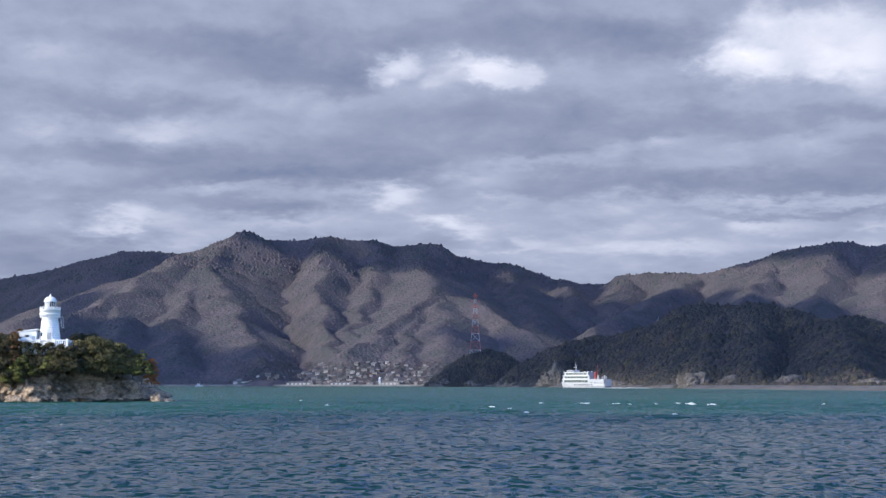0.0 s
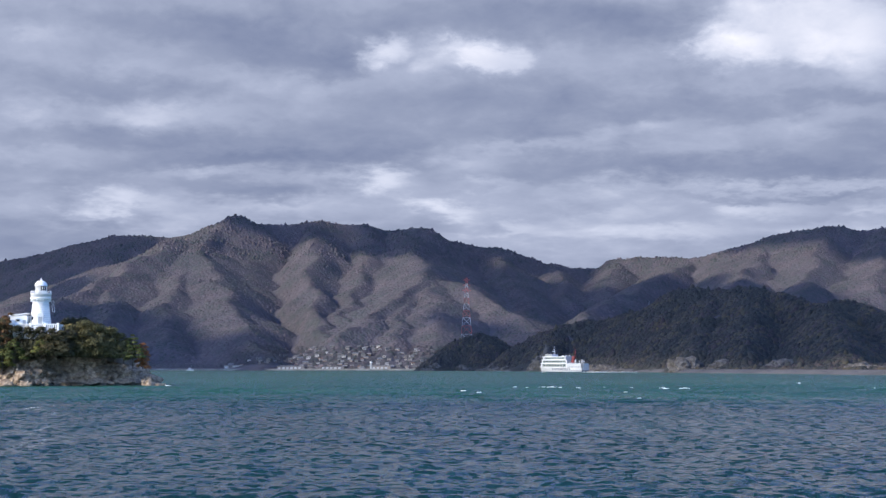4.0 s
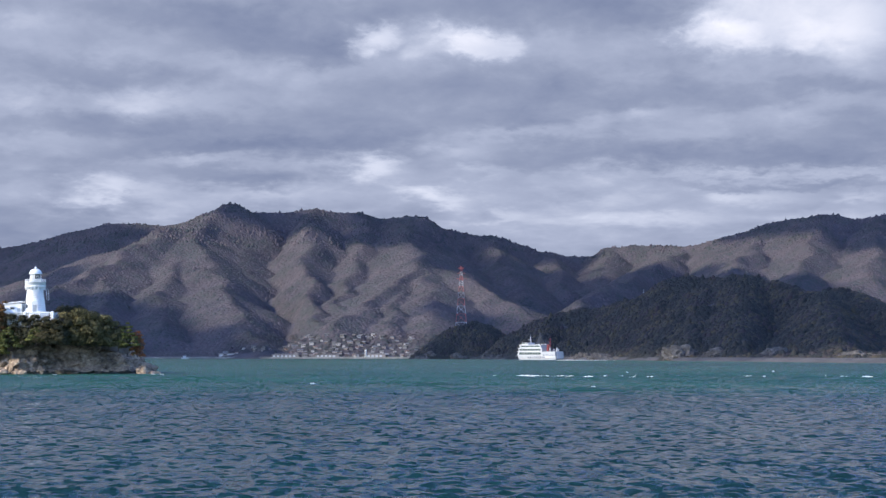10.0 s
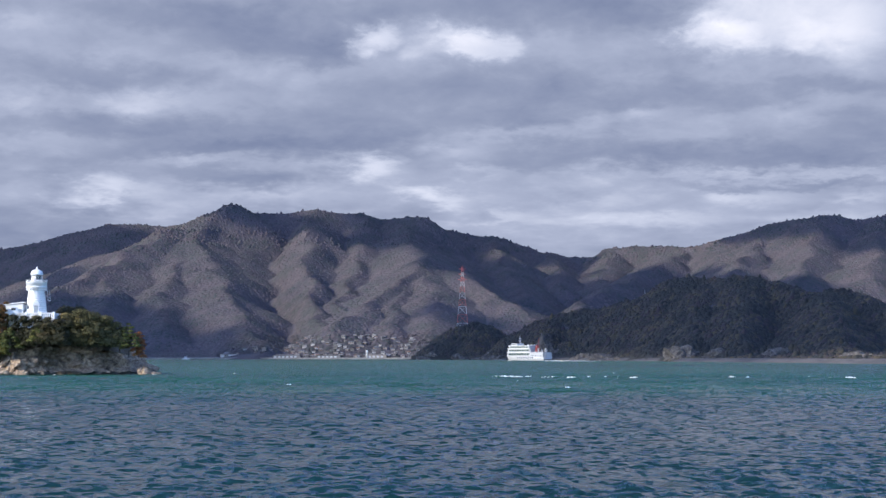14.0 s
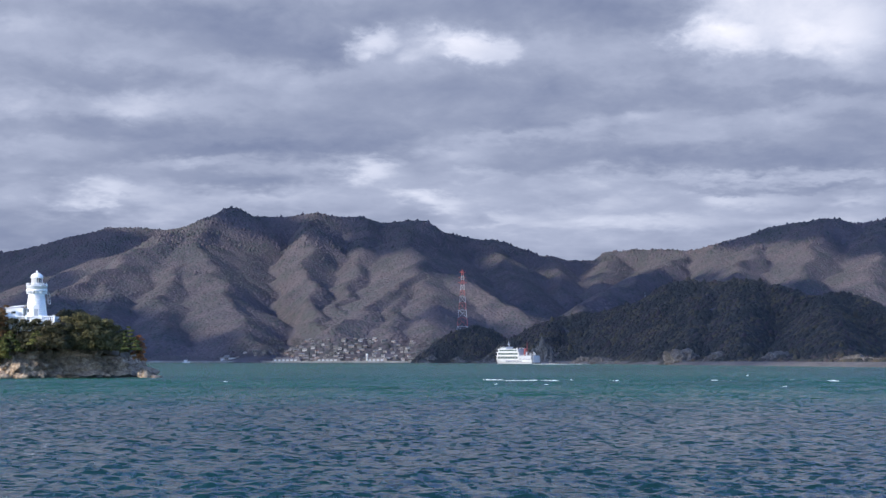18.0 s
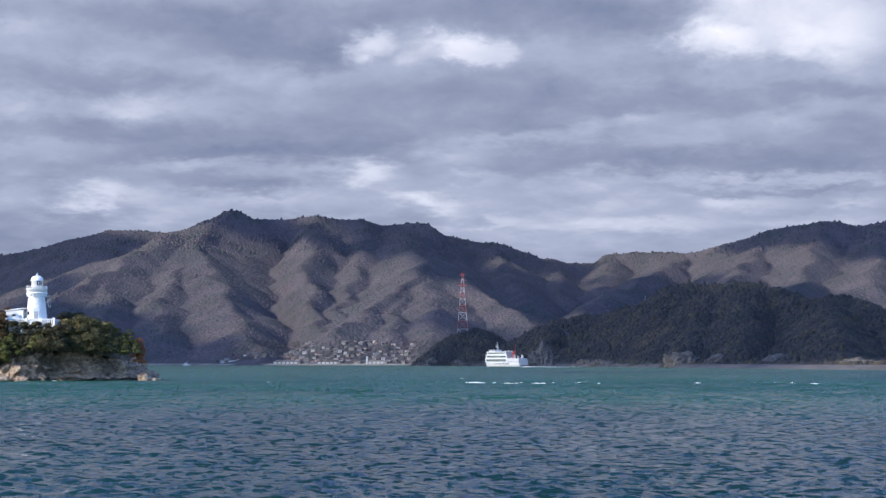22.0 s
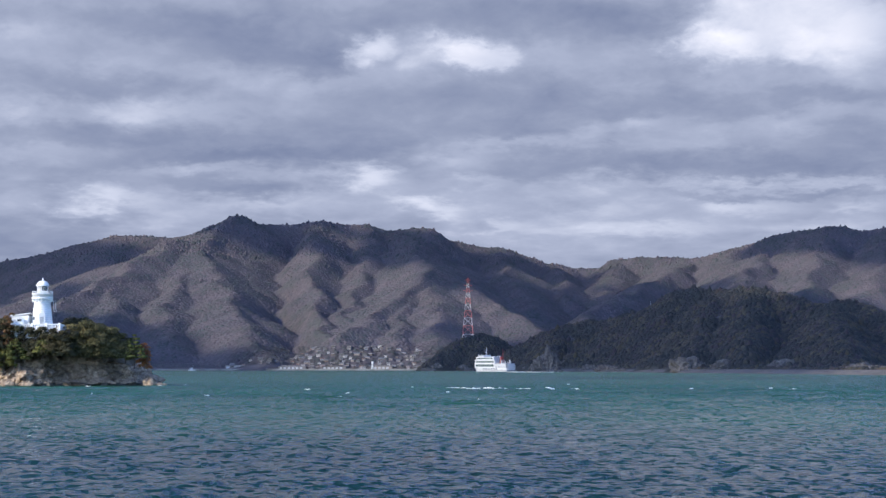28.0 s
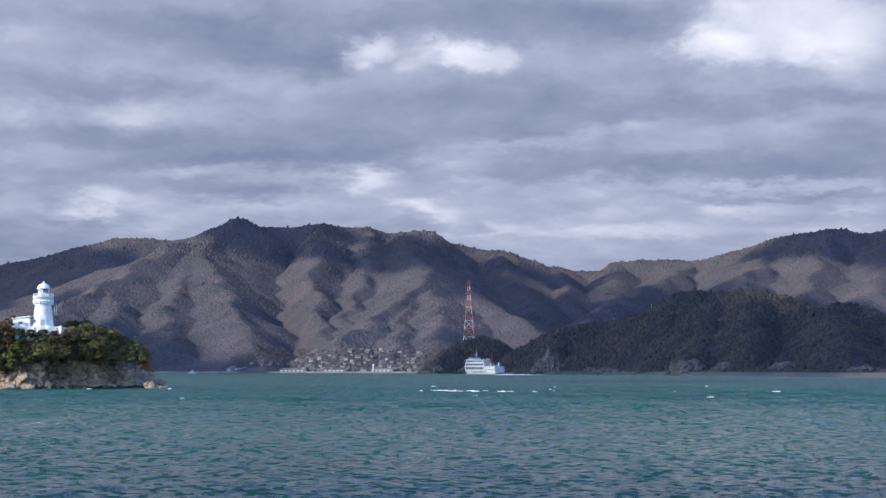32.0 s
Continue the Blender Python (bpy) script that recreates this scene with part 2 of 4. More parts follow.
    nt.links.new(co, n2.inputs["Vector"])
    col = ramp(nt, [(0.35, (.017, .054, .035)), (0.65, (.022, .071, .046))], n2.outputs[0]).outputs[0]
    nt.links.new(col, b.inputs["Base Color"])
    b.inputs["IOR"].default_value = 1.333
    return m


WATER = water_material()


# ---- far sky: a backdrop of layered cloud behind the mountains ----
def cloud_backdrop():
    R, zs = 4700.0, [-60, 200, 400, 700, 1000, 1400, 1900, 2600]
    n = 48
    verts, faces = [], []
    for z in zs:
        for i in range(n + 1):
            a = radians(-42 + 84 * i / n)
            verts.append((R * math.sin(a), R * math.cos(a), z))
    for k in range(len(zs) - 1):
        for i in range(n):
            a = k * (n + 1) + i
            faces.append((a, a + 1, a + n + 2, a + n + 1))
    m = bpy.data.materials.new("cloud_glow")
    m.use_nodes = True
    nt = m.node_tree
    nt.nodes.remove(nt.nodes["Principled BSDF"])
    out = nt.nodes["Material Output"]
    tc = nt.nodes.new("ShaderNodeTexCoord")
    sep = nt.nodes.new("ShaderNodeSeparateXYZ")
    nt.links.new(tc.outputs["Object"], sep.inputs[0])
    X, Z = sep.outputs[0], sep.outputs[2]
    # bands of cloud crowd together towards the horizon
    zc = math_node(nt, "ADD", math_node(nt, "MAXIMUM", Z, 0.0), 160.0)
    cmb = nt.nodes.new("ShaderNodeCombineXYZ")
    nt.links.new(math_node(nt, "DIVIDE", X, 560.0), cmb.inputs[0])
    nt.links.new(math_node(nt, "MULTIPLY", math_node(nt, "LOGARITHM", zc, 2.718), 3.4), cmb.inputs[1])
    cmb.inputs[2].default_value = 3.7
    big = node(nt, "ShaderNodeTexNoise", Scale=1.1, Detail=3.0, Roughness=0.5, Distortion=0.3)
    fine = node(nt, "ShaderNodeTexNoise", Scale=3.2, Detail=7.0, Roughness=0.52, Distortion=0.25)
    for n in (big, fine):
        nt.links.new(cmb.outputs[0], n.inputs["Vector"])
    tone = math_node(nt, "ADD", math_node(nt, "ADD", math_node(nt, "MULTIPLY", big.outputs[0], 0.10), 0.338), math_node(nt, "MULTIPLY", fine.outputs[0], 0.175))
    # heaped edges: every mass wanders with the grain of the cloud
    shift = None
    puffs = node(nt, "ShaderNodeTexNoise", Scale=9.0, Detail=8.0, Roughness=0.62, Distortion=0.3)
    nt.links.new(cmb.outputs[0], puffs.inputs["Vector"])
    tone = math_node(nt, "ADD", tone, math_node(nt, "MULTIPLY", math_node(nt, "SUBTRACT", puffs.outputs[0], 0.5), 0.06))
    for n, k in ((big, 150.0), (fine, 120.0), (puffs, 85.0)):
        sub = nt.nodes.new("ShaderNodeVectorMath")
        sub.operation = "SUBTRACT"
        sub.inputs[1].default_value = (.5, .5, .5)
        nt.links.new(n.outputs["Color"], sub.inputs[0])
        mad = nt.nodes.new("ShaderNodeVectorMath")
        mad.operation = "MULTIPLY_ADD"
        mad.inputs[1].default_value = (k * 1.3, 0, k * .75)
        nt.links.new(sub.outputs[0], mad.inputs[0])
        nt.links.new(shift or tc.outputs["Object"], mad.inputs[2])
        shift = mad.outputs[0]
    flat = nt.nodes.new("ShaderNodeVectorMath")
    flat.operation = "MULTIPLY"
    flat.inputs[1].default_value = (1, 0, 1)
    nt.links.new(shift, flat.inputs[0])
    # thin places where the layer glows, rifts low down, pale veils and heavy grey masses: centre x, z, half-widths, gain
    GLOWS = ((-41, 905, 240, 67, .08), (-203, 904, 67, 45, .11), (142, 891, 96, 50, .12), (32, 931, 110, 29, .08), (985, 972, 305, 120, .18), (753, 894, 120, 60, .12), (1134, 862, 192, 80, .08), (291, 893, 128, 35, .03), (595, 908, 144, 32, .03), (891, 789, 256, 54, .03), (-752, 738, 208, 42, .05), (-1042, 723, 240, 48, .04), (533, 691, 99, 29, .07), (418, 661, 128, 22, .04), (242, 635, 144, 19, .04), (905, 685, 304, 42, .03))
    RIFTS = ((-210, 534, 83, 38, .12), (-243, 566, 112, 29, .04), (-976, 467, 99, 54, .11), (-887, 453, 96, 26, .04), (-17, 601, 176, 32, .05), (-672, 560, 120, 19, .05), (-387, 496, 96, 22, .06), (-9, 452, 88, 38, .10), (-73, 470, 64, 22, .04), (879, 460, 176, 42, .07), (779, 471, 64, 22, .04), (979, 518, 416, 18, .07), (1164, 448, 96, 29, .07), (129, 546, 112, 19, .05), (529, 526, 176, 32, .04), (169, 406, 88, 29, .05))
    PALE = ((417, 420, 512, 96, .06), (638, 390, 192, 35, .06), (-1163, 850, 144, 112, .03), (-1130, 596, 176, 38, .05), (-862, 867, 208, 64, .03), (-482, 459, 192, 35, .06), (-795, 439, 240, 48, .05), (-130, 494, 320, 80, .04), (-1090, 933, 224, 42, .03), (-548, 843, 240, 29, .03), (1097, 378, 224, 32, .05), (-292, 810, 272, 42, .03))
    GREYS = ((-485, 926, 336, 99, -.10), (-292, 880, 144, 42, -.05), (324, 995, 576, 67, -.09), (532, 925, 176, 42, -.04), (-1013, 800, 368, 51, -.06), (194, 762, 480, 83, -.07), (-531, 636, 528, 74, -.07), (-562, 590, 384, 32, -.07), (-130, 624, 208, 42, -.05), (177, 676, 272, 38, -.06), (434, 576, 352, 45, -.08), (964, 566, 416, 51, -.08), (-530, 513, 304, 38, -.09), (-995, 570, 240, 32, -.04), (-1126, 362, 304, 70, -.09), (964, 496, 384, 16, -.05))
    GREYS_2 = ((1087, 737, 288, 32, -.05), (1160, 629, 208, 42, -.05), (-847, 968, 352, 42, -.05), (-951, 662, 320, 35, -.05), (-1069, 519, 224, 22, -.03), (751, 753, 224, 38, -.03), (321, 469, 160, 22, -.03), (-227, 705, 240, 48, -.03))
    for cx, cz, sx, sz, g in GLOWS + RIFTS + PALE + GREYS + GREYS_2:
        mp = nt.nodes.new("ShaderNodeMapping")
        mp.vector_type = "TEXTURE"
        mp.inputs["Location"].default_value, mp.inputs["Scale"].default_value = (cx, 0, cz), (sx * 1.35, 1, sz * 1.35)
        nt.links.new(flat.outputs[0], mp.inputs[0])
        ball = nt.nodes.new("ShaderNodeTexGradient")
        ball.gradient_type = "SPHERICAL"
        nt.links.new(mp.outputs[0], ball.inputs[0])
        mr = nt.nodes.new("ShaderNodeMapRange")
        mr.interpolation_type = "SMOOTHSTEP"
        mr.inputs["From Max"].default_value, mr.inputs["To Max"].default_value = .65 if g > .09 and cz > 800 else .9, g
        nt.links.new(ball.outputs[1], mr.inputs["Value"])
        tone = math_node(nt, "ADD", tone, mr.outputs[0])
    col = ramp(nt, [(0.34, (.231, .236, .282)), (0.44, (.340, .332, .355)), (0.52, (.459, .437, .443)), (0.61, (.70, .64, .595)), (0.78, (1.14, .98, .81))], tone).outputs[0]
    em = nt.nodes.new("ShaderNodeEmission")
    nt.links.new(col, em.inputs[0])
    em.inputs[1].default_value = 0.565
    nt.links.new(em.outputs[0], out.inputs[0])
    ob = new("backdrop", mesh_of("backdrop", verts, faces, m, True))
    return tagged(ob, "grey and white layered cloud filling the sky", "sky", kind="structure")


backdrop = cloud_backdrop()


# ---- broken cloud layer above the strait: it lets the sun through in patches ----
DECK_Z, DECK_AT = 1500.0, (124.6651, 70.0116, 168.5403)
def cloud_cover(x, y):
    p = Vector((x / 486.687 + DECK_AT[0], y / 682.753 + DECK_AT[1], DECK_AT[2]))
    return noise.fractal(p, 0.9, 2.1, 5, noise_basis="PERLIN_ORIGINAL")


def cloud_layer():
    step = 26.0
    xs, ys = np.arange(-5600, 2600, step), np.arange(-2600, 4600, step)
    m, nt, b = mat("cloud_mass", 1.0)
    nt.nodes.remove(b)
    d, tr, mx = nt.nodes.new("ShaderNodeBsdfDiffuse"), nt.nodes.new("ShaderNodeBsdfTranslucent"), nt.nodes.new("ShaderNodeMixShader")
    d.inputs[0].default_value = tr.inputs[0].default_value = (.42, .50, .95, 1)
    nt.links.new(d.outputs[0], mx.inputs[1])
    nt.links.new(tr.outputs[0], mx.inputs[2])
    nt.links.new(mx.outputs[0], nt.nodes["Material Output"].inputs[0])
    verts, faces, at = [], [], {}
    H = np.array([[cloud_cover(x, y) for y in ys] for x in xs])
    keep = (H > DECK_CUT).astype(int)
    def vert(i, j):
        if (i, j) not in at:
            at[i, j] = len(verts)
            verts.append((xs[i], ys[j], -9 * min(1.0, max(0.0, H[i, j] - DECK_CUT) * 4)))
        return at[i, j]
    for i in range(len(xs) - 1):
        for j in range(len(ys) - 1):
            if keep[i, j] + keep[i + 1, j] + keep[i, j + 1] + keep[i + 1, j + 1] >= 2:
                faces.append((vert(i, j), vert(i + 1, j), vert(i + 1, j + 1), vert(i, j + 1)))
    ob = new("cloud_layer", mesh_of("cloud_layer", verts, faces, m, True))
    ob.location.z = DECK_Z
    return tagged(ob, "broken layer of pale cloud drifting over the strait", "cloud", kind="stuff")


DECK_CUT = 0.0569
cloud_deck = cloud_layer()


# ---- the land beyond the water: ridges with spurs running down to the shore ----
def ridge(points, fall, other=None):
    """A crest line and how steeply the ground falls to its right and to its left, walking along it."""
    return [Vector(p) for p in points], fall, fall if other is None else other


RIDGES = [
    ridge([(-1430, 4000, 223), (-1210, 4000, 244), (-1074, 4000, 260), (-992, 4000, 276), (-908, 3990, 298), (-810, 3980, 321), (-754, 3970, 321), (-655, 3950, 314), (-567, 3900, 322)], 0.55),
    ridge([(-492, 3700, 341), (-474, 3700, 345), (-458, 3705, 343), (-422, 3740, 329), (-366, 3760, 330), (-297, 3780, 340), (-240, 3800, 331), (-194, 3800, 334), (-136, 3820, 320), (-90, 3820, 326), (-51, 3820, 325), (-12, 3850, 305), (61, 3880, 291)], 0.75),
    ridge([(61, 3880, 291), (135, 3900, 284), (190, 3930, 269), (225, 3960, 254), (274, 3980, 252), (310, 4000, 245), (364, 4000, 245), (397, 3980, 262), (468, 3950, 263), (542, 3900, 265)], 0.65),
    ridge([(542, 3900, 265), (568, 3850, 257), (607, 3800, 263), (658, 3720, 276), (708, 3650, 291), (760, 3600, 299), (799, 3550, 307), (847, 3550, 306), (896, 3550, 295), (954, 3550, 307), (1052, 3500, 316), (1219, 3500, 280)], 0.55),
    ridge([(-568, 3650, 283), (-581, 3500, 274), (-640, 3200, 187), (-671, 2850, 112), (-682, 2650, 68)], 0.65, 0.42),
    ridge([(-480, 3695, 341), (-517, 3600, 301), (-519, 3450, 256), (-448, 3200, 185), (-376, 2900, 113), (-314, 2650, 54), (-283, 2500, 24)], 0.38, 0.60),
    ridge([(-523, 3400, 225), (-502, 3000, 133), (-455, 2620, 45)], 0.45, 0.5),
    ridge([(-640, 3200, 177), (-584, 2850, 107), (-532, 2560, 40)], 0.5, 0.5),
    ridge([(-296, 3770, 327), (-282, 3550, 278), (-282, 3350, 205), (-253, 3100, 137), (-218, 2850, 82), (-173, 2580, 38)], 1.0, 0.62),
    ridge([(-188, 3800, 324), (-168, 3600, 269), (-170, 3450, 217), (-177, 3200, 152), (-177, 2950, 100), (-157, 2680, 50)], 0.55, 0.55),
    ridge([(-110, 3820, 320), (-64, 3450, 240), (-30, 3200, 192), (-81, 3000, 140), (-132, 2780, 90), (-162, 2580, 51)], 0.5, 0.5),
    ridge([(-30, 3200, 182), (-19, 2900, 118), (-11, 2600, 52)], 0.42, 0.5),
    ridge([(-52, 3120, 162), (-81, 2830, 96), (-83, 2580, 44)], 0.45, 0.5),
    ridge([(-30, 3200, 182), (38, 3100, 160), (97, 2950, 117), (144, 2800, 67)], 0.5, 0.7),
    ridge([(95, 3900, 286), (128, 3700, 238), (143, 3450, 175), (165, 3200, 119)], 0.62, 0.62),
    ridge([(240, 3980, 249), (258, 3750, 216), (257, 3480, 153)], 0.6, 0.6),
    ridge([(410, 3980, 258), (367, 3750, 209), (330, 3520, 155)], 0.55, 0.6),
    ridge([(576, 3900, 262), (501, 3620, 219), (391, 3350, 166), (292, 3100, 121), (224, 2900, 79)], 0.5, 0.75),
    ridge([(711, 3700, 287), (651, 3450, 235), (556, 3150, 171), (464, 2850, 116)], 0.5, 0.6),
    ridge([(813, 3560, 304), (753, 3350, 239), (675, 3100, 169), (590, 2850, 116)], 0.5, 0.55),
    ridge([(931, 3520, 296), (853, 3250, 221), (753, 2950, 141)], 0.5, 0.55),
]
HILL = [
    ridge([(85, 2150, 14), (107, 2150, 37), (148, 2100, 58), (180, 2060, 61), (216, 2000, 66), (245, 1960, 75), (263, 1920, 86), (270, 1900, 93), (298, 1830, 90), (333, 1750, 87)], .62),
    ridge([(333, 1750, 87), (347, 1700, 78), (359, 1650, 70), (375, 1600, 66), (390, 1550, 61), (402, 1500, 52), (438, 1400, 44), (520, 1300, 40)], .55),
    ridge([(270, 1900, 93), (232, 1760, 43), (210, 1640, 11)], .6),
    ridge([(333, 1750, 87), (286, 1560, 43), (251, 1400, 11)], .6),
    ridge([(375, 1600, 66), (333, 1400, 34), (289, 1200, 9)], .6),
    ridge([(148, 2100, 58), (121, 1960, 31), (113, 1880, 8)], .7),
    ridge([(298, 1830, 90), (255, 1640, 40), (226, 1500, 12)], .6),
    ridge([(-29, 2200, 5), (-11, 2220, 22), (12, 2240, 38), (43, 2250, 49), (62, 2240, 45), (73, 2230, 33), (91, 2200, 20)], .75),
    ridge([(43, 2250, 49), (48, 2180, 18), (50, 2140, 4)], .8),
]


def tents(X, Y, ridges):
    H = np.full(X.shape, -1e3)
    for pts, right, left in ridges:
        for a, b in zip(pts, pts[1:]):
            d = b - a
            fall = np.where(d.x * (Y - a.y) - d.y * (X - a.x) > 0, left, right) if left != right else right
            L2 = d.x * d.x + d.y * d.y
            t = np.clip(((X - a.x) * d.x + (Y - a.y) * d.y) / L2, 0, 1)
            r = np.hypot(X - a.x - t * d.x, Y - a.y - t * d.y)
            top = a.z + t * d.z
            h = top - fall * np.sqrt(r * r + 64) + fall * 8
            H = np.maximum(H, h)
    return H


def rough_field(X, Y, sizes, seed):
    """Broad lumps made of many slanted waves."""
    rs = np.random.RandomState(seed)
    out = np.zeros(X.shape)
    for L, amp in sizes:
        for _ in range(7):
            a, ph = rs.uniform(0, math.pi), rs.uniform(0, 6.28)
            k = 2 * math.pi / (L * rs.uniform(.7, 1.4))
            out += amp * .38 * np.sin(k * (X * math.cos(a) + Y * math.sin(a)) + ph)
    return out


def shore_at(X):
    return np.interp(X, [-2500, -60, -30, 60, 178, 271, 420, 800, 2500], [2450, 2450, 2440, 2000, 1650, 1013, 760, 600, 500])


def land_height(X, Y):
    d = Y - shore_at(X)
    base = np.where(d < 0, -4.0, np.clip(d * .25, 0, 2.2) + np.clip(d - 9, 0, 500) * .012)
    far = 2 + .08 * (Y - 2450)
    base = np.where(d > 0, np.maximum(base, np.where(Y > 2450, far, -9)), base)
    base = np.minimum(base, 110)
    # spurs wander a little and carry V-shaped gullies
    wx, wy = rough_field(X, Y, [(190, 9), (80, 2.2)], 31), rough_field(X, Y, [(190, 9), (80, 2.2)], 32)
    mount = tents(X + wx, Y + wy, RIDGES)
    lump = .7 * np.abs(rough_field(X, Y, [(230, 4)], 3)) + .7 * np.abs(rough_field(X, Y, [(95, 1.8)], 4)) - 2.6 + rough_field(X, Y, [(50, .8)], 5)
    mount = np.where(mount > 20, mount + lump * np.clip((mount - 20) / 60, 0, 1) * np.clip((330 - mount) / 60, .2, 1), mount)
    hill = tents(X, Y, HILL) + rough_field(X, Y, [(90, 2.5), (40, 1.2)], 8)
    H = np.maximum(base, mount)
    return np.where(hill > H, hill, H)


def far_land():
    xs, ys = np.arange(-1480, 1481, 8.0), np.arange(980, 4181, 8.0)
    X, Y = np.meshgrid(xs, ys)
    H = land_height(X, Y)
    co = np.stack([X, Y, H], -1).reshape(-1, 3)
    ny, nx = X.shape
    idx = np.arange(ny * nx).reshape(ny, nx)
    q = np.stack([idx[:-1, :-1], idx[:-1, 1:], idx[1:, 1:], idx[1:, :-1]], -1).reshape(-1, 4)
    ok = co[q, 2].max(1) > -3.5
    me = fast_mesh("ground", co, q[ok], FOREST_FLOOR, True, 4)
    # floor of the low hills: shade beneath the evergreens is put into its colour
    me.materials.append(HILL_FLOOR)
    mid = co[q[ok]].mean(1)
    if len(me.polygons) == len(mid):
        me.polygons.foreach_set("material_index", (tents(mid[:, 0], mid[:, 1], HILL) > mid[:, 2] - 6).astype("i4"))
    ob = new("ground", me)
    return tagged(ob, "wooded mountain ridges and dark hills beyond the strait", "mountains", kind="structure")


ground = far_land()


def woods(name, spots, radii, material, label, seed, flattest, tallest):
    """Many crowns in one mesh: a five-sided lumpy dome each."""
    rs = np.random.RandomState(seed)
    n = len(spots)
    ring = np.arange(5) * 2 * math.pi / 5
    low = np.stack([np.cos(ring) * 1.0, np.sin(ring) * 1.0, np.full(5, -.3)], -1)
    mid = np.stack([np.cos(ring + .6) * .62, np.sin(ring + .6) * .62, np.full(5, .62)], -1)
    base = np.vstack([low, mid, [[0, 0, 1.0]]])
    tri = []
    for i in range(5):
        j = (i + 1) % 5
        tri += [(i, j, 5 + i), (j, 5 + j, 5 + i), (5 + i, 5 + j, 10)]
    tri = np.array(tri)
    V = base[None] * rs.uniform(.7, 1.3, (n, 11, 1))
    a = rs.uniform(0, 6.28, n)
    c, s = np.cos(a)[:, None], np.sin(a)[:, None]
    V = np.stack([V[..., 0] * c - V[..., 1] * s, V[..., 0] * s + V[..., 1] * c, V[..., 2] * rs.uniform(flattest, tallest, (n, 1))], -1)
    # single taller pines stand out of the canopy
    top = spots[:, 2:3] > 235
    V[..., 2] *= np.where(rs.uniform(0, 1, (n, 1)) < np.where(top, .26, .05), rs.uniform(1.4, 2.8, (n, 1)) * np.where(top, 2.6, 1.3), 1)
    V = V * radii[:, None, None]
    # the canopy follows the slope
    gx = (land_height(spots[:, 0] + 5, spots[:, 1]) - land_height(spots[:, 0] - 5, spots[:, 1])) / 10
    gy = (land_height(spots[:, 0], spots[:, 1] + 5) - land_height(spots[:, 0], spots[:, 1] - 5)) / 10
    V[..., 2] += np.clip(gx, -1.8, 1.8)[:, None] * V[..., 0] + np.clip(gy, -1.8, 1.8)[:, None] * V[..., 1]
    V = V + spots[:, None, :]
    T = tri[None] + (np.arange(n) * 11)[:, None, None]
    ob = new(name, fast_mesh(name, V.reshape(-1, 3), T.reshape(-1, 3), material, True))
    return tagged(ob, label, "woods", kind="stuff")


def scatter(x0, x1, y0, y1, step, seed):
    rs = np.random.RandomState(seed)
    X, Y = np.meshgrid(np.arange(x0, x1, step), np.arange(y0, y1, step))
    X = X + rs.uniform(-.5, .5, X.shape) * step
    Y = Y + rs.uniform(-.5, .5, X.shape) * step
    return X.ravel(), Y.ravel()


def village_spots():
    rs = random.Random(77)
    spots = []
    for i in range(3000):
        if len(spots) >= 150:
            break
        y = 2458 + 400 * rs.random() ** 1.5
        x = rs.uniform(-330 + (y - 2460) * .4, -36 - (y - 2460) * .08)
        here = (np.array([x]), np.array([y]))
        z = float(land_height(*here)[0])
        if z < 36 and (x > -245 or y < 2482) and all(math.hypot(x - a, y - b) > 7.4 for a, b, _ in spots):
            spots.append((x, y, z))
    return spots


VILLAGE = village_spots()


def plant_mountains():
    X, Y = scatter(-1200, 1150, 2456, 4040, 6.0, 5)
    rs = np.random.RandomState(6)
    H = land_height(X, Y)
    ok = (H > 2.5) & (np.abs(X) < .29 * Y + 20) & (tents(X, Y, HILL) < H - 2) & (rs.uniform(0, 1, X.shape) < .93)
    open_land = (X > -340) & (X < 10) & (H < 38)
    ok &= ~open_land | (rs.uniform(0, 1, X.shape) < .85)
    for a, b, _ in VILLAGE:
        ok &= (np.abs(X - a) > 4.2) | (Y - b > 3) | (Y - b < -4.5)
    r = rs.uniform(2.8, 4.5, X.shape) * np.where(open_land, .95, 1)
    P = np.stack([X, Y, H + r * .04 + np.where(open_land, rs.uniform(.2, 1.8, X.shape), 0)], -1)
    woods("mountain_woods", P[ok], r[ok], WINTER_WOOD, "brown leafless winter woods mixed with dark pines", 7, .09, .20)
    X, Y = scatter(-60, 560, 1010, 2350, 3.2, 15)
    H = land_height(X, Y)
    ok = (H > 3.2) & np.where(X > 60, Y - shore_at(X) > 20, tents(X, Y, HILL) > 1)
    r = 1.5 + 2.2 * np.random.RandomState(16).uniform(0, 1, X.shape) ** 1.6
    P = np.stack([X, Y, H + r * .06], -1)
    woods("hill_woods", P[ok], r[ok], EVERGREEN, "dense dark evergreen woods covering the low hills", 17, .32, .66)


plant_mountains()


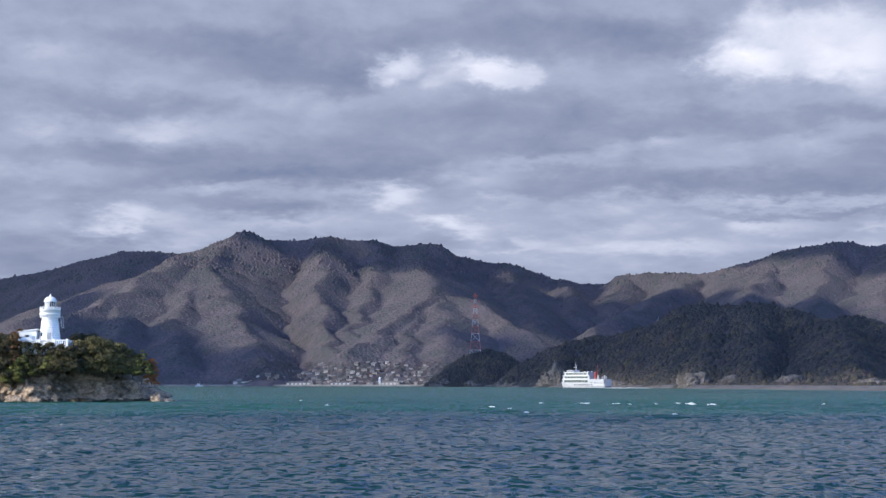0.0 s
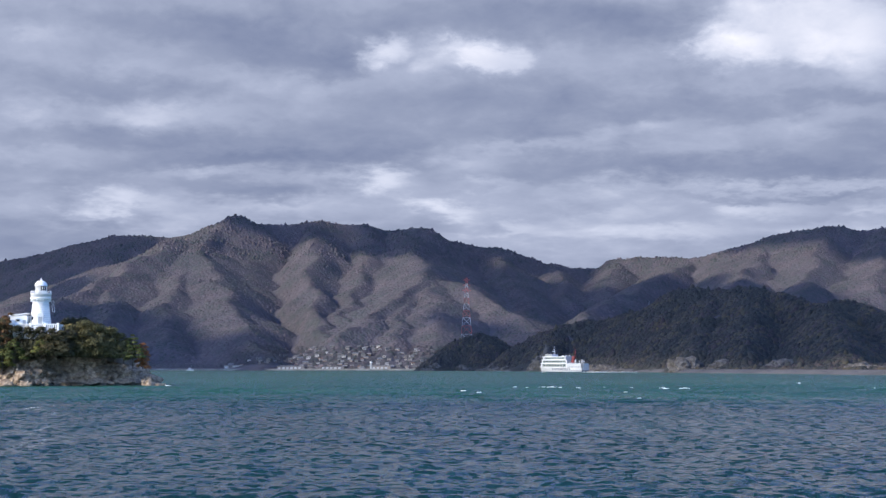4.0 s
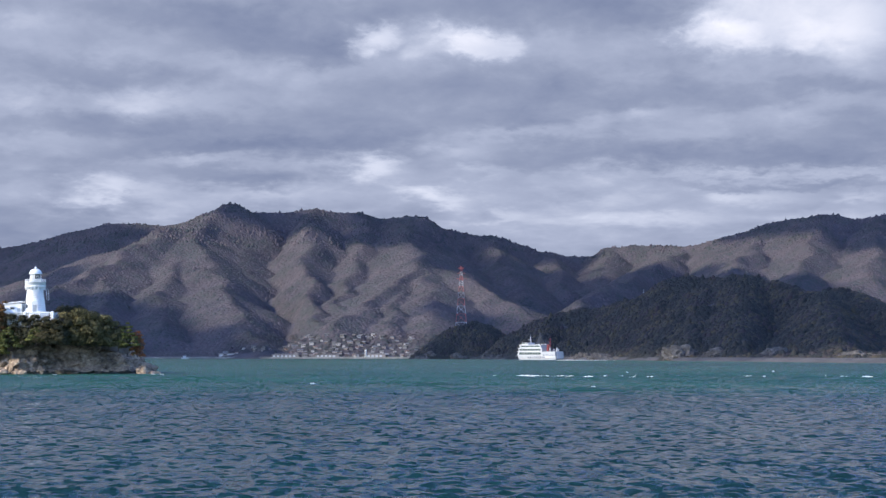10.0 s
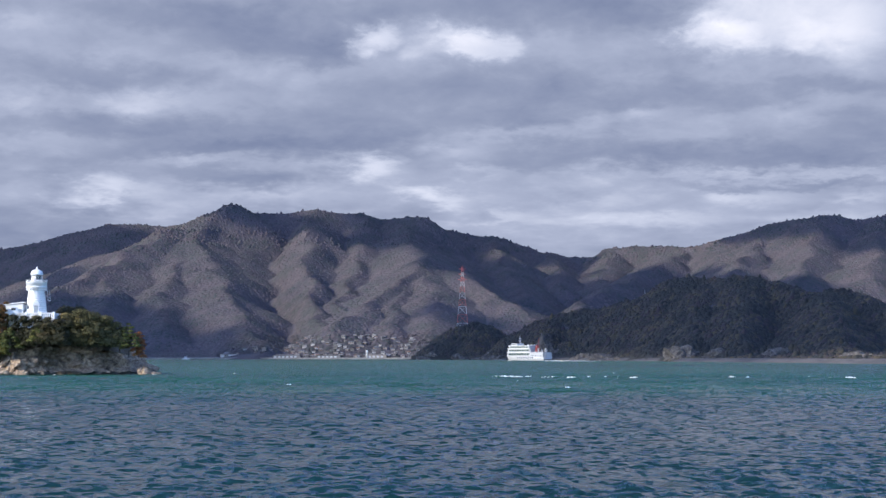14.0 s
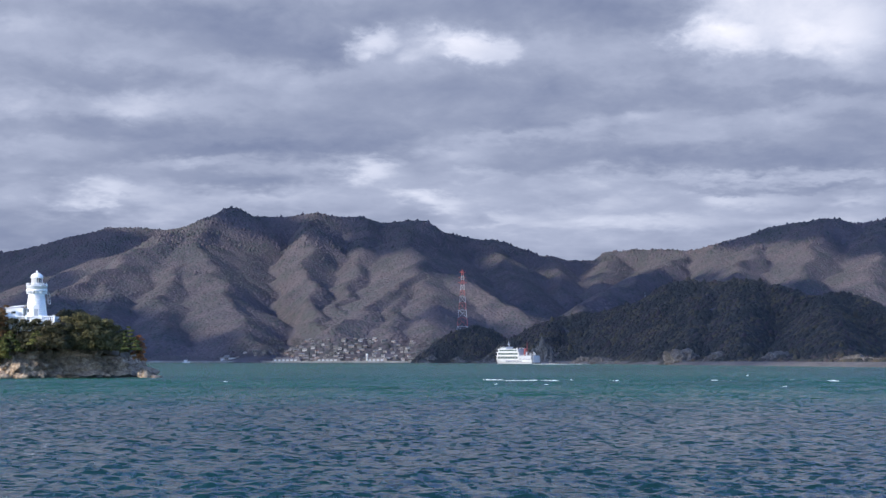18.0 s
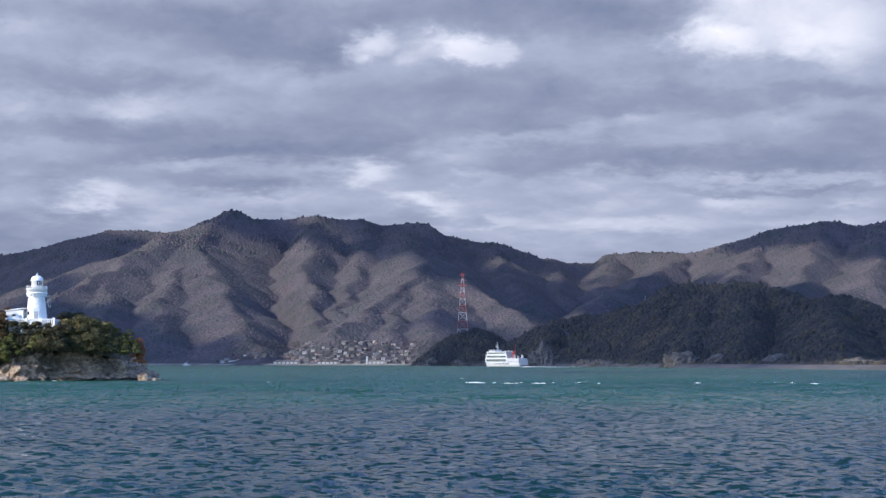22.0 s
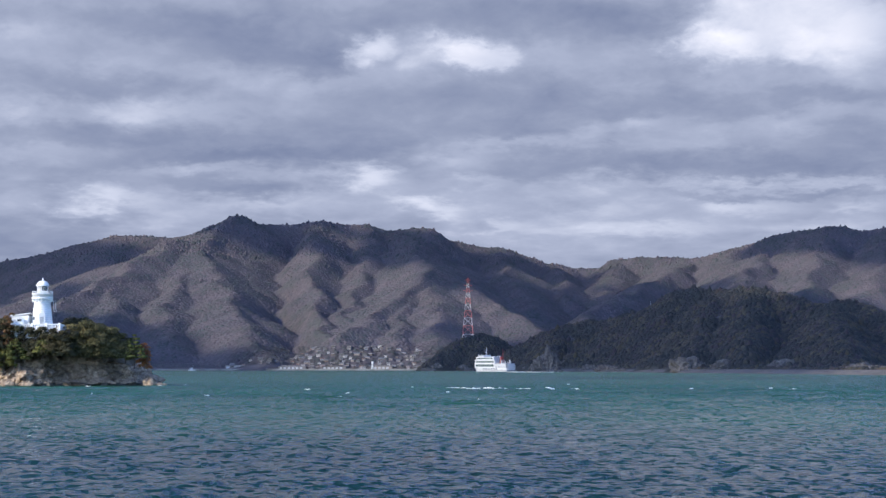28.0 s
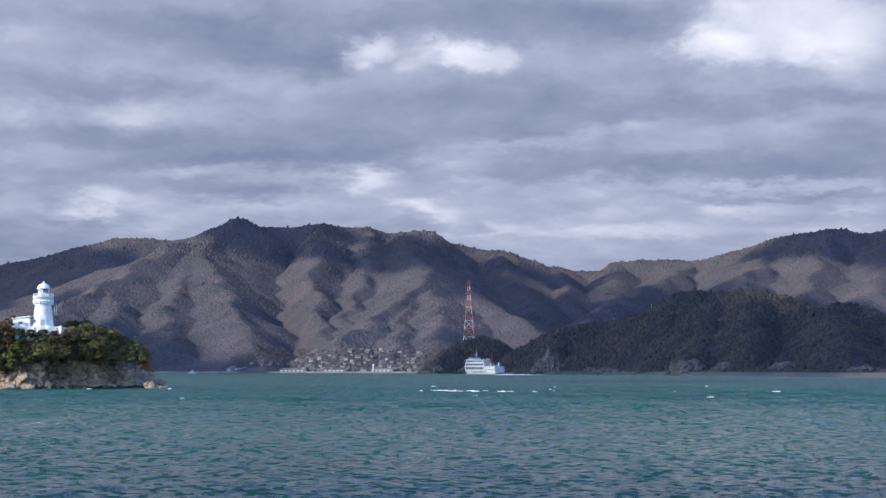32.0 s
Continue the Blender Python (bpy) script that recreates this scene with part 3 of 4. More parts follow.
# ---- the sea ----
def wave_height(X, Y, step):
    """Short-crested wind chop: many crossing waves, sharpened at the crests, in gusts of unlike strength."""
    rs = np.random.RandomState(21)
    H = np.zeros(X.shape)
    for i in range(64):
        L = .6 * 3.8 ** rs.uniform(0, 1)
        a = radians(rs.normal(96, 27))
        k = 2 * math.pi / L
        ph = rs.uniform(0, 6.28)
        w = np.clip(L / (2.2 * step) - 1, 0, 1)
        H += .0056 * L ** .5 * w * np.sin(k * (X * math.cos(a) + Y * math.sin(a)) + ph)
    # longer, lower waves that carry on into the distance
    for i in range(26):
        L = 2.4 * 4.2 ** rs.uniform(0, 1)
        a = radians(rs.normal(97, 24))
        k = 2 * math.pi / L
        H += .0030 * L * np.clip((Y - 100) / 130, 0, 1) * np.clip(L / (2.0 * step) - 1, 0, 1) * np.sin(k * (X * math.cos(a) + Y * math.sin(a)) + rs.uniform(0, 6.28))
    gust = 1 + .25 * np.sin(X / 17 + 1.3 * np.sin(Y / 23)) * np.sin(Y / 31 + X / 47)
    return gust * (H + 2.0 * H * np.abs(H) + 2.0 * H * H)


def sea_sheet():
    rows = 46.0 * 1.0030 ** np.arange(850)
    cols = np.linspace(-1, 1, 640)
    Y = np.repeat(rows[:, None], len(cols), 1)
    X = cols[None] * (.28 * Y + 36)
    step = np.maximum(rows[:, None] * .0030, (.28 * rows[:, None] + 36) * 2 / 640)
    edge = np.clip((1 - np.abs(cols)) * 12, 0, 1)[None] * np.clip((rows - 46) / 4, 0, 1)[:, None] * np.clip((580 - rows) / 150, 0, 1)[:, None]
    Z = wave_height(X, Y, step) * edge
    co = np.stack([X, Y, Z], -1).reshape(-1, 3)
    ny, nx = X.shape
    idx = np.arange(ny * nx).reshape(ny, nx)
    q = np.stack([idx[:-1, :-1], idx[:-1, 1:], idx[1:, 1:], idx[1:, :-1]], -1).reshape(-1, 4)
    # calm outer sheet that reaches the far shores and the horizon
    n = len(co)
    far, y0, y1 = 4600.0, rows[0], rows[-1]
    a0, a1 = .28 * y0 + 36, .28 * y1 + 36
    extra = [(-a0, y0, 0), (a0, y0, 0), (a1, y1, 0), (-a1, y1, 0), (-6000, -3000, 0), (6000, -3000, 0), (6000, far, 0), (-6000, far, 0)]
    co = np.vstack([co, extra])
    o = [(n + 4, n + 5, n + 1, n), (n + 5, n + 6, n + 2, n + 1), (n + 6, n + 7, n + 3, n + 2), (n + 7, n + 4, n, n + 3)]
    ob = new("water", fast_mesh("water", co, np.vstack([q, o]), WATER, True, 4))
    return tagged(ob, "choppy teal and dark blue sea water", "sea", kind="structure")


sea = sea_sheet()


# ---- rocky islet with the lighthouse ----
ISLE = (-126.0, 450.0)
ISLE_TOP = []


def isle_rim(a, level):
    """Radius of the islet in the direction a (radians) at a level 0 (waterline) to 1 (brow of the cliff)."""
    c, s = math.cos(a), math.sin(a)
    r = (abs(c / 49.0) ** 4 + abs(s / 26.0) ** 4) ** -.25
    p = Vector((c * 2.6, s * 2.6, 0.0))
    # the seaward face falls back towards the tip
    lean = .41 * c - .912 * s
    if lean > .05 and c > -.4:
        r = min(r, (.41 * 16.0 + .912 * 27.0) / lean)
    r *= 1 + .07 * noise.noise(p * 1.7) + .035 * noise.noise(p * 5.1)
    return r * (1 - .16 * level)


def isle_brow(a):
    c, s = math.cos(a), math.sin(a)
    return float(np.interp(c, [-1, .2, .45, .6, .76, .93, 1], [4, 3.4, 4.0, 6.6, 8.0, 7.4, 5.0])) + .9 * noise.noise(Vector((c * 5, s * 5, 7.0))) + .8 * noise.noise(Vector((c * 14, s * 14, 3.0)))


def islet():
    n, levels = 560, 26
    verts, faces = [], []
    for k in range(levels + 1):
        f = k / levels
        for i in range(n):
            a = 2 * math.pi * i / n
            top = isle_brow(a)
            z = -1.5 + (top + 1.5) * f
            r = isle_rim(a, f)
            x, y = ISLE[0] + r * math.cos(a), ISLE[1] + r * math.sin(a)
            p = Vector((x, y, z * 1.3))
            # blocks, ledges and clefts of the cliff
            d = 1.7 * noise.turbulence(p / 6.0, 3, True) + 1.3 * noise.noise(p / 2.2) + .75 * noise.noise(p / .9)
            cell = noise.voronoi(p / 3.2)[0]
            d += 1.9 * min(.6, cell[1] - cell[0]) - 1.5
            crack = abs(noise.noise(Vector((x / 3.4, y / 3.4, z / 14.0))))
            d -= 1.6 * max(0.0, 1 - crack * 7)
            ledge = math.sin(z * 2.1 + 3 * noise.noise(p / 5.0))
            d += .35 * ledge + .9 * noise.noise(p / 3.6 + Vector((9, 0, 0)))
            # dark hollow under the overhanging trees
            d -= 3.0 * math.exp(-((x + 98.5) / 3.0) ** 2) * math.exp(-((y - 429) / 6) ** 2) * min(1, f * 3)
            d *= .35 + .65 * min(1, f * 4)
            verts.append((x + d * math.cos(a), y + d * math.sin(a), z + .3 * noise.noise(p / 1.4)))
    for k in range(levels):
        for i in range(n):
            j = (i + 1) % n
            faces.append((k * n + i, k * n + j, (k + 1) * n + j, (k + 1) * n + i))
    base = thing("islet", 0, 0, 0, "small rocky islet of pale weathered cliff with a wooded top", "islet", kind="structure")
    cliff = new("cliff", mesh_of("cliff", verts, faces, [ROCK, ROCK_WET]))
    for pl in cliff.data.polygons:
        c = pl.center
        if c.z < .75 + .35 * noise.noise(Vector((c.x / 2.5, c.y / 2.5, 0))):
            pl.material_index = 1
    cliff.parent = base
    # the wooded top, one sheet from the brow up to the lighthouse ground
    rings = 16
    tv, tf = [], []
    for k in range(rings + 1):
        f = k / rings
        for i in range(140):
            a = 2 * math.pi * i / 140
            r = (isle_rim(a, 1) - .6) * (1 - f)
            x, y = ISLE[0] + 20 * f + r * math.cos(a), ISLE[1] - 15 * f + r * math.sin(a)
            z0 = isle_brow(a)
            z = z0 + (15.2 - z0) * min(1, (f * 1.7)) ** .75 + .4 * noise.noise(Vector((x, y, 0)) / 3) * (1 - f)
            tv.append((x, y, z))
    for k in range(rings):
        for i in range(140):
            j = (i + 1) % 140
            tf.append((k * 140 + i, k * 140 + j, (k + 1) * 140 + j, (k + 1) * 140 + i))
    ISLE_TOP.extend(tv)
    top = new("soil", mesh_of("soil", tv, tf, SOIL, True))
    top.parent = base
    return base


islet()


def boulder(name, x, y, z, rx, ry, rz, material, seed, label, rough=.35, group="", detail=4):
    bm = bmesh.new()
    bmesh.ops.create_icosphere(bm, subdivisions=detail, radius=1)
    for v in bm.verts:
        p = v.co * 1.3 + Vector((seed * 3.1, seed, 0))
        f = 1 + rough * noise.noise(p) + rough * .7 * noise.noise(p * 2.3) + rough * .4 * noise.noise(p * 5)
        v.co = Vector((v.co.x * rx, v.co.y * ry, v.co.z * rz)) * f
    me = bpy.data.meshes.new(name)
    bm.to_mesh(me)
    bm.free()
    me.materials.append(material)
    ob = new(name, me)
    ob.location = (x, y, z)
    return tagged(ob, label, "rock", group)


for i, (x, y, rx, ry, rz) in enumerate(((-78.6, 436, 1.8, 1.8, 1.9), (-76.4, 436.5, 1.9, 1.3, .7), (-108, 423.6, 2.0, 1.3, 1.0), (-113, 423, 2.2, 1.4, 1.5))):
    boulder("shore_rock", x, y, rz * .2, rx, ry, rz, ROCK, i + 1, "weathered pale rock at the foot of the cliff", .28, group="rocks at the islet's foot")


# ---- lighthouse ----
def lighthouse():
    L = thing("lighthouse", -106.3, 432, 15.2, "white stone lighthouse with gallery and domed lantern", "lighthouse")
    part("plinth", lathe([(3.3, -1.2), (3.3, .55), (3.1, .7), (0.1, .7)]), WHITE_PAINT, L)
    # tapered shaft of white painted courses
    z, k = .7, 0
    while z < 7.2:
        h = .5
        r0, r1 = 2.9 - .125 * z, 2.9 - .125 * (z + h)
        p = part("stone_course", lathe([(r0 - .06, z), (r0, z + .05), (r1, z + h - .05), (r1 - .06, z + h)], 40), WHITE_PAINT, L)
        z += h
        k += 1
    for a in (-128, 200):
        for zz in ((2.3,) if a == -128 else (3.4,)):
            w = part("slit_window", box(-.28, .28, -.12, .12, -.42, .42, .03), GLASS_DARK, L, "small dark window")
            r = 2.9 - .125 * zz
            w.matrix_basis = Matrix.Translation((r * math.cos(radians(a)), r * math.sin(radians(a)), zz)) @ pose(0, 0, 0, 0, 0, a + 90)
    g = part("gallery", lathe([(2.0, 6.9), (2.4, 7.35), (2.75, 7.45), (2.78, 7.75), (2.6, 7.8), (.1, 7.8)], 40), WHITE_PAINT, L)
    part("parapet", lathe([(2.62, 7.75), (2.66, 8.7), (2.74, 8.72), (2.74, 8.86), (2.5, 8.86), (2.5, 7.8), (2.6, 7.76)], 40), WHITE_PAINT, L)
    for i in range(20):
        a = 2 * math.pi * i / 20
        part("railing_post", rod((2.62 * math.cos(a), 2.62 * math.sin(a), 8.8), (2.62 * math.cos(a), 2.62 * math.sin(a), 9.5), .04), WHITE_PAINT, L)
    for zz in (9.2, 9.5):
        bm = bmesh.new()
        for i in range(20):
            a, b = 2 * math.pi * i / 20, 2 * math.pi * (i + 1) / 20
            rod((2.62 * math.cos(a), 2.62 * math.sin(a), zz), (2.62 * math.cos(b), 2.62 * math.sin(b), zz), .03, bm)
        part("handrail", bm, WHITE_PAINT, L)
    part("lantern_base", lathe([(1.52, 7.8), (1.52, 9.35), (1.62, 9.4), (1.62, 9.5), (.1, 9.5)], 24), WHITE_PAINT, L)
    part("lantern_glass", lathe([(1.32, 9.5), (1.32, 10.9)], 16), GLASS_DARK, L, "dark lantern glazing")
    part("lens", lathe([(.3, 9.5), (.5, 9.9), (.5, 10.4), (.3, 10.8)], 12), STEEL_WHITE, L)
    # the landward half of the lantern is closed with white plates
    bm = bmesh.new()
    for i in range(10):
        a, b = radians(95 + i * 18.5), radians(95 + (i + 1) * 18.5)
        q = [(1.45 * math.cos(t), 1.45 * math.sin(t), h) for t, h in ((a, 9.5), (b, 9.5), (b, 10.95), (a, 10.95))]
        bm.faces.new([bm.verts.new(p) for p in q])
    bmesh.ops.solidify(bm, geom=bm.faces[:], thickness=.05)
    part("lantern_plate", bm, WHITE_PAINT, L)
    for i in range(8):
        a = radians(-85 + i * 22.5)
        part("glazing_bar", rod((1.42 * math.cos(a), 1.42 * math.sin(a), 9.5), (1.42 * math.cos(a), 1.42 * math.sin(a), 10.95), .05), WHITE_PAINT, L)
    dome = [(1.72, 10.85), (1.72, 11.0), (1.58, 11.05)] + [(1.56 * math.cos(radians(a)), 11.1 + 1.2 * math.sin(radians(a))) for a in range(0, 86, 10)]
    part("dome", lathe(dome, 28), WHITE_PAINT, L)
    part("finial", lathe([(.22, 12.2), (.16, 12.35), (.3, 12.5), (.16, 12.68), (.05, 13.0)], 12), WHITE_PAINT, L)
    # brackets under the gallery, and an arched doorway facing the terrace
    for i in range(18):
        b = part("bracket", box(1.9, 2.62, -.11, .11, 6.75, 7.42, .04), WHITE_PAINT, L)
        b.matrix_basis = pose(0, 0, 0, 0, 0, i * 20)
    porch = part("doorway", box(2.2, 3.25, -.85, .85, .6, 3.1, .08), WHITE_PAINT, L)
    porch.matrix_basis = pose(0, 0, 0, 0, 0, -78)
    part("arch", rod((2.3, 0, 3.05), (3.25, 0, 3.05), .85, None, None, 20), WHITE_PAINT, porch)
    part("door", box(3.2, 3.28, -.5, .5, .7, 2.7, .02), GREY_PAINT, porch, "grey panelled door")
    # davit and ladder on the seaward side
    bm = rod((3.0, -.6, 6.9), (3.55, -.6, 6.9), .05)
    rod((3.5, -.6, 6.9), (3.75, -.6, 4.0), .05, bm)
    rod((3.0, -.6, 6.9), (3.2, -.6, 4.2), .06, bm)
    rod((3.2, -.6, 4.2), (3.75, -.6, 4.0), .05, bm)
    part("davit", bm, GREY_PAINT, L, "grey iron davit")
    return L


lighthouse()


def keeper_hut():
    K = thing("keepers_hut", -111.4, 431.2, 15.2, "white flat-roofed service hut beside the lighthouse", "hut")
    part("wall", box(-2.2, 2.2, -1.8, 1.8, -.8, 3.1, .05), WHITE_PAINT, K)
    bm = box(-2.5, 2.4, -2.0, 2.0, 3.1, 3.42, .05)
    for v in bm.verts:
        v.co.z += .11 * (v.co.x + .5)
    part("roof", bm, WHITE_PAINT, K)
    w = part("window", box(-.75, .35, -1.86, -1.76, 1.55, 2.1), GLASS_DARK, K, "dark narrow window")
    part("window_frame", box(-.85, .45, -1.88, -1.8, 1.44, 1.53), WHITE_PAINT, w)
    part("door", box(1.1, 1.95, -1.87, -1.77, -.3, 1.9, .02), GREY_PAINT, K, "grey metal door")


keeper_hut()


def terrace_wall():
    W = thing("terrace_wall", -105.9, 428.8, 13.5, "white balustrade wall along the lighthouse terrace", "wall")
    part("footing", box(-7.5, 5.1, -.25, .25, -1.4, 1.0, .04), WHITE_PAINT, W)
    part("coping", box(-7.6, 5.25, -.32, .32, 2.35, 2.6, .04), WHITE_PAINT, W)
    for i in range(24):
        x = -7.2 + i * .525
        part("baluster", lathe([(.1, 1.0), (.17, 1.25), (.11, 1.7), (.17, 2.1), (.12, 2.36)], 8, centre=(x, 0)), WHITE_PAINT, W)
    for x in (-7.45, -2.2, 1.6, 4.95):
        part("pier", box(x - .28, x + .28, -.34, .34, -1.4, 2.8, .04), WHITE_PAINT, W)
    part("return_wall", box(4.7, 5.1, .25, 7.0, -1.4, 2.5, .04), WHITE_PAINT, W)


terrace_wall()


# ---- trees of the islet ----
def leaf_cloud(name, lobes, count, size, material, parent, seed, flat=.6):
    """Small leaf sprays thrown over the skins of several lobes."""
    rs = np.random.RandomState(seed)
    w = np.array([l[3] * l[3] for l in lobes], float)
    pick = rs.choice(len(lobes), count, p=w / w.sum())
    Lb = np.array(lobes, float)[pick]
    d = rs.normal(size=(count, 3))
    d /= np.linalg.norm(d, axis=1)[:, None]
    d[:, 2] = np.where(d[:, 2] < -.35, -d[:, 2], d[:, 2])
    rad = Lb[:, 3:4] * rs.uniform(.35, 1.12, (count, 1)) ** .6
    c = Lb[:, :3] + d * rad * np.array([1, 1, flat])
    nrm = d + rs.normal(size=(count, 3)) * .5
    nrm /= np.linalg.norm(nrm, axis=1)[:, None]
    t = np.cross(nrm, rs.normal(size=(count, 3)))
    t /= np.linalg.norm(t, axis=1)[:, None]
    b = np.cross(nrm, t)
    s = size * rs.uniform(.6, 1.4, (count, 1))
    V = np.stack([c - t * s, c + b * s * .55, c + t * s, c - b * s * .55 + nrm * s * .3], 1)
    T = np.arange(count * 4).reshape(count, 4)
    me = fast_mesh(name, V.reshape(-1, 3), T, material, False, 4)
    ob = new(name, me)
    ob.parent = parent
    return ob


def tree(name, x, y, z, h, r, leaves, seed, label, count=2600, size=.34, lobes=9, group="", lean=0.0, low=.30):
    rs = random.Random(seed)
    T = thing(name, x, y, z, label, "tree", group)
    th = h * .6
    bm = bmesh.new()
    pts = [Vector((lean * t * t * h, rs.uniform(-.15, .15) * t, th * t)) for t in (0, .35, .7, 1)]
    for i in range(3):
        rod(pts[i], pts[i + 1], (.16 - .035 * i) * r * .28 + .06, bm, (.16 - .035 * (i + 1)) * r * .28 + .05, 7)
    part("trunk", bm, BARK, T)
    L = []
    for i in range(lobes):
        a = 2 * math.pi * (i * .618)
        f = (i + .5) / lobes
        rr = r * .62 * math.sqrt(1 - (f - .35) ** 2) * rs.uniform(.55, 1.0)
        L.append((lean * h * f + rr * math.cos(a), rr * math.sin(a), h * (low + (.97 - low) * f) - r * .18, max(.7, r * rs.uniform(.42, .68) * (1.1 - .35 * f))))
    for l in L[::2]:
        part("limb", rod(pts[2] * rs.uniform(.6, 1), Vector(l[:3]), .09 * r * .3 + .03, None, .03, 5), BARK, T)
    leaf_cloud("crown", L, count, size, leaves, T, seed)
    return T


def pine(name, x, y, z, h, r, seed, label, leaves=None, count=1600, group="", tiers=7):
    rs = random.Random(seed)
    T = thing(name, x, y, z, label, "tree", group)
    part("trunk", rod((0, 0, -.5), (rs.uniform(-.3, .3), 0, h * .95), .2, None, .05, 7), BARK, T)
    L = []
    for i in range(tiers):
        f = i / (tiers - 1)
        zz = h * (.3 + .66 * f)
        for k in range(3 if f < .9 else 1):
            a = i * 1.9 + k * 2.09 + rs.uniform(-.4, .4)
            rr = r * (1 - .72 * f) * rs.uniform(.55, 1.0) * (0 if f > .9 else 1)
            p = (rr * math.cos(a), rr * math.sin(a), zz)
            L.append((*p, r * .42 * (1.1 - .6 * f)))
            if rr:
                part("limb", rod((0, 0, zz - .4), p, .06, None, .025, 5), BARK, T)
    leaf_cloud("crown", L, count, .26, leaves or LEAF_PINE, T, seed, .42)
    return T


def isle_ground(x, y):
    """Height of the wooded top at a place."""
    near = min(ISLE_TOP, key=lambda p: (p[0] - x) ** 2 + (p[1] - y) ** 2)
    return near[2]


def plant_islet():
    broad = "evergreen broadleaf tree with a dense dark rounded crown"
    # place, height of the crown's top above the water, spread
    rows = [(-96.5, 431.5, 16.2, 4.6), (-93, 431.5, 17.2, 5.2), (-90, 431.5, 16.4, 4.6), (-87, 432, 14.8, 4), (-84.6, 433, 13.6, 3.2), (-98.8, 428.5, 14.6, 3.6),
            (-101, 427.7, 15.4, 3.3), (-104, 427.5, 15.6, 3), (-107, 427.5, 15.7, 3), (-110, 427.7, 15.8, 3.2), (-113.5, 428.8, 16.2, 3.4), (-118, 429, 17.4, 4.2), (-123, 431, 17, 4.6),
            (-103, 425.9, 11.4, 2.8), (-99, 426.1, 11, 2.8), (-95.5, 426.9, 12.2, 3.2), (-91.5, 427.7, 12.6, 3.2), (-88, 428.9, 12, 3), (-106.5, 425.7, 11.2, 2.4), (-117, 426.8, 11.5, 3),
            (-130, 434, 17, 5), (-138, 437, 16, 5), (-113, 440, 18, 4), (-99, 440, 16.5, 4.6), (-91, 440, 15.5, 4.6), (-147, 442, 15, 5), (-122, 448, 18, 5), (-134, 452, 17, 5)]
    def back(x, y):
        # keep to the brow where the face falls back
        b = max(y, 423 + .45 * (x + 110) + (.8 if x > -98 else -1.6))
        return x * b / y, b
    for i, (x, y, top, r) in enumerate(rows):
        x, y = back(x, y)
        z = isle_ground(x, y) - .4
        # right-hand crowns are olive, and lightened in colour for sunlight missing there
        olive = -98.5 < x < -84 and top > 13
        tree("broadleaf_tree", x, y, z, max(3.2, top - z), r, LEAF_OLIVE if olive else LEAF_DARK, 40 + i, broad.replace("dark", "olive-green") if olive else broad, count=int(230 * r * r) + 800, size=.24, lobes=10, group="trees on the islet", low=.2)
    pine("pine_tree", -82.4, 434.0, isle_ground(-83.0, 438.0) - .9, 8.6, 2.7, 91, "yellow-green pine on the cliff's edge", count=2400, group="pines on the islet")
    pine("pine_tree", -111.5, 426.0, isle_ground(-111.5, 426.0) - .8, 7.0, 3.0, 92, "bright green pine above the shore rocks", count=2100, group="pines on the islet")
    pine("pine_tree", -114.6, 426.0, isle_ground(-114.6, 426.0) - .8, 6.0, 2.8, 93, "bright green pine above the shore rocks", count=1700, group="pines on the islet")
    pine("pine_tree", -104.5, 425.6, isle_ground(-104.5, 425.6) - .8, 4.6, 2.4, 94, "low green pine above the shore rocks", count=1300, group="pines on the islet")
    tree("maple_tree", -80.3, 436.6, isle_ground(-81.6, 439.0) - 1.4, 7.2, 2.2, LEAF_ORANGE, 95, "small maple in orange autumn leaf", count=2200, size=.2, lobes=16, low=.06)
    foot = isle_ground(-113.1, 427.6) - .3
    tree("withered_tree", -113.9, 427.6, foot, 19.5 - foot, 1.7, LEAF_BROWN, 96, "withered brown tree beside the lighthouse hut", count=2600, size=.22, lobes=14, low=.35)


plant_islet()


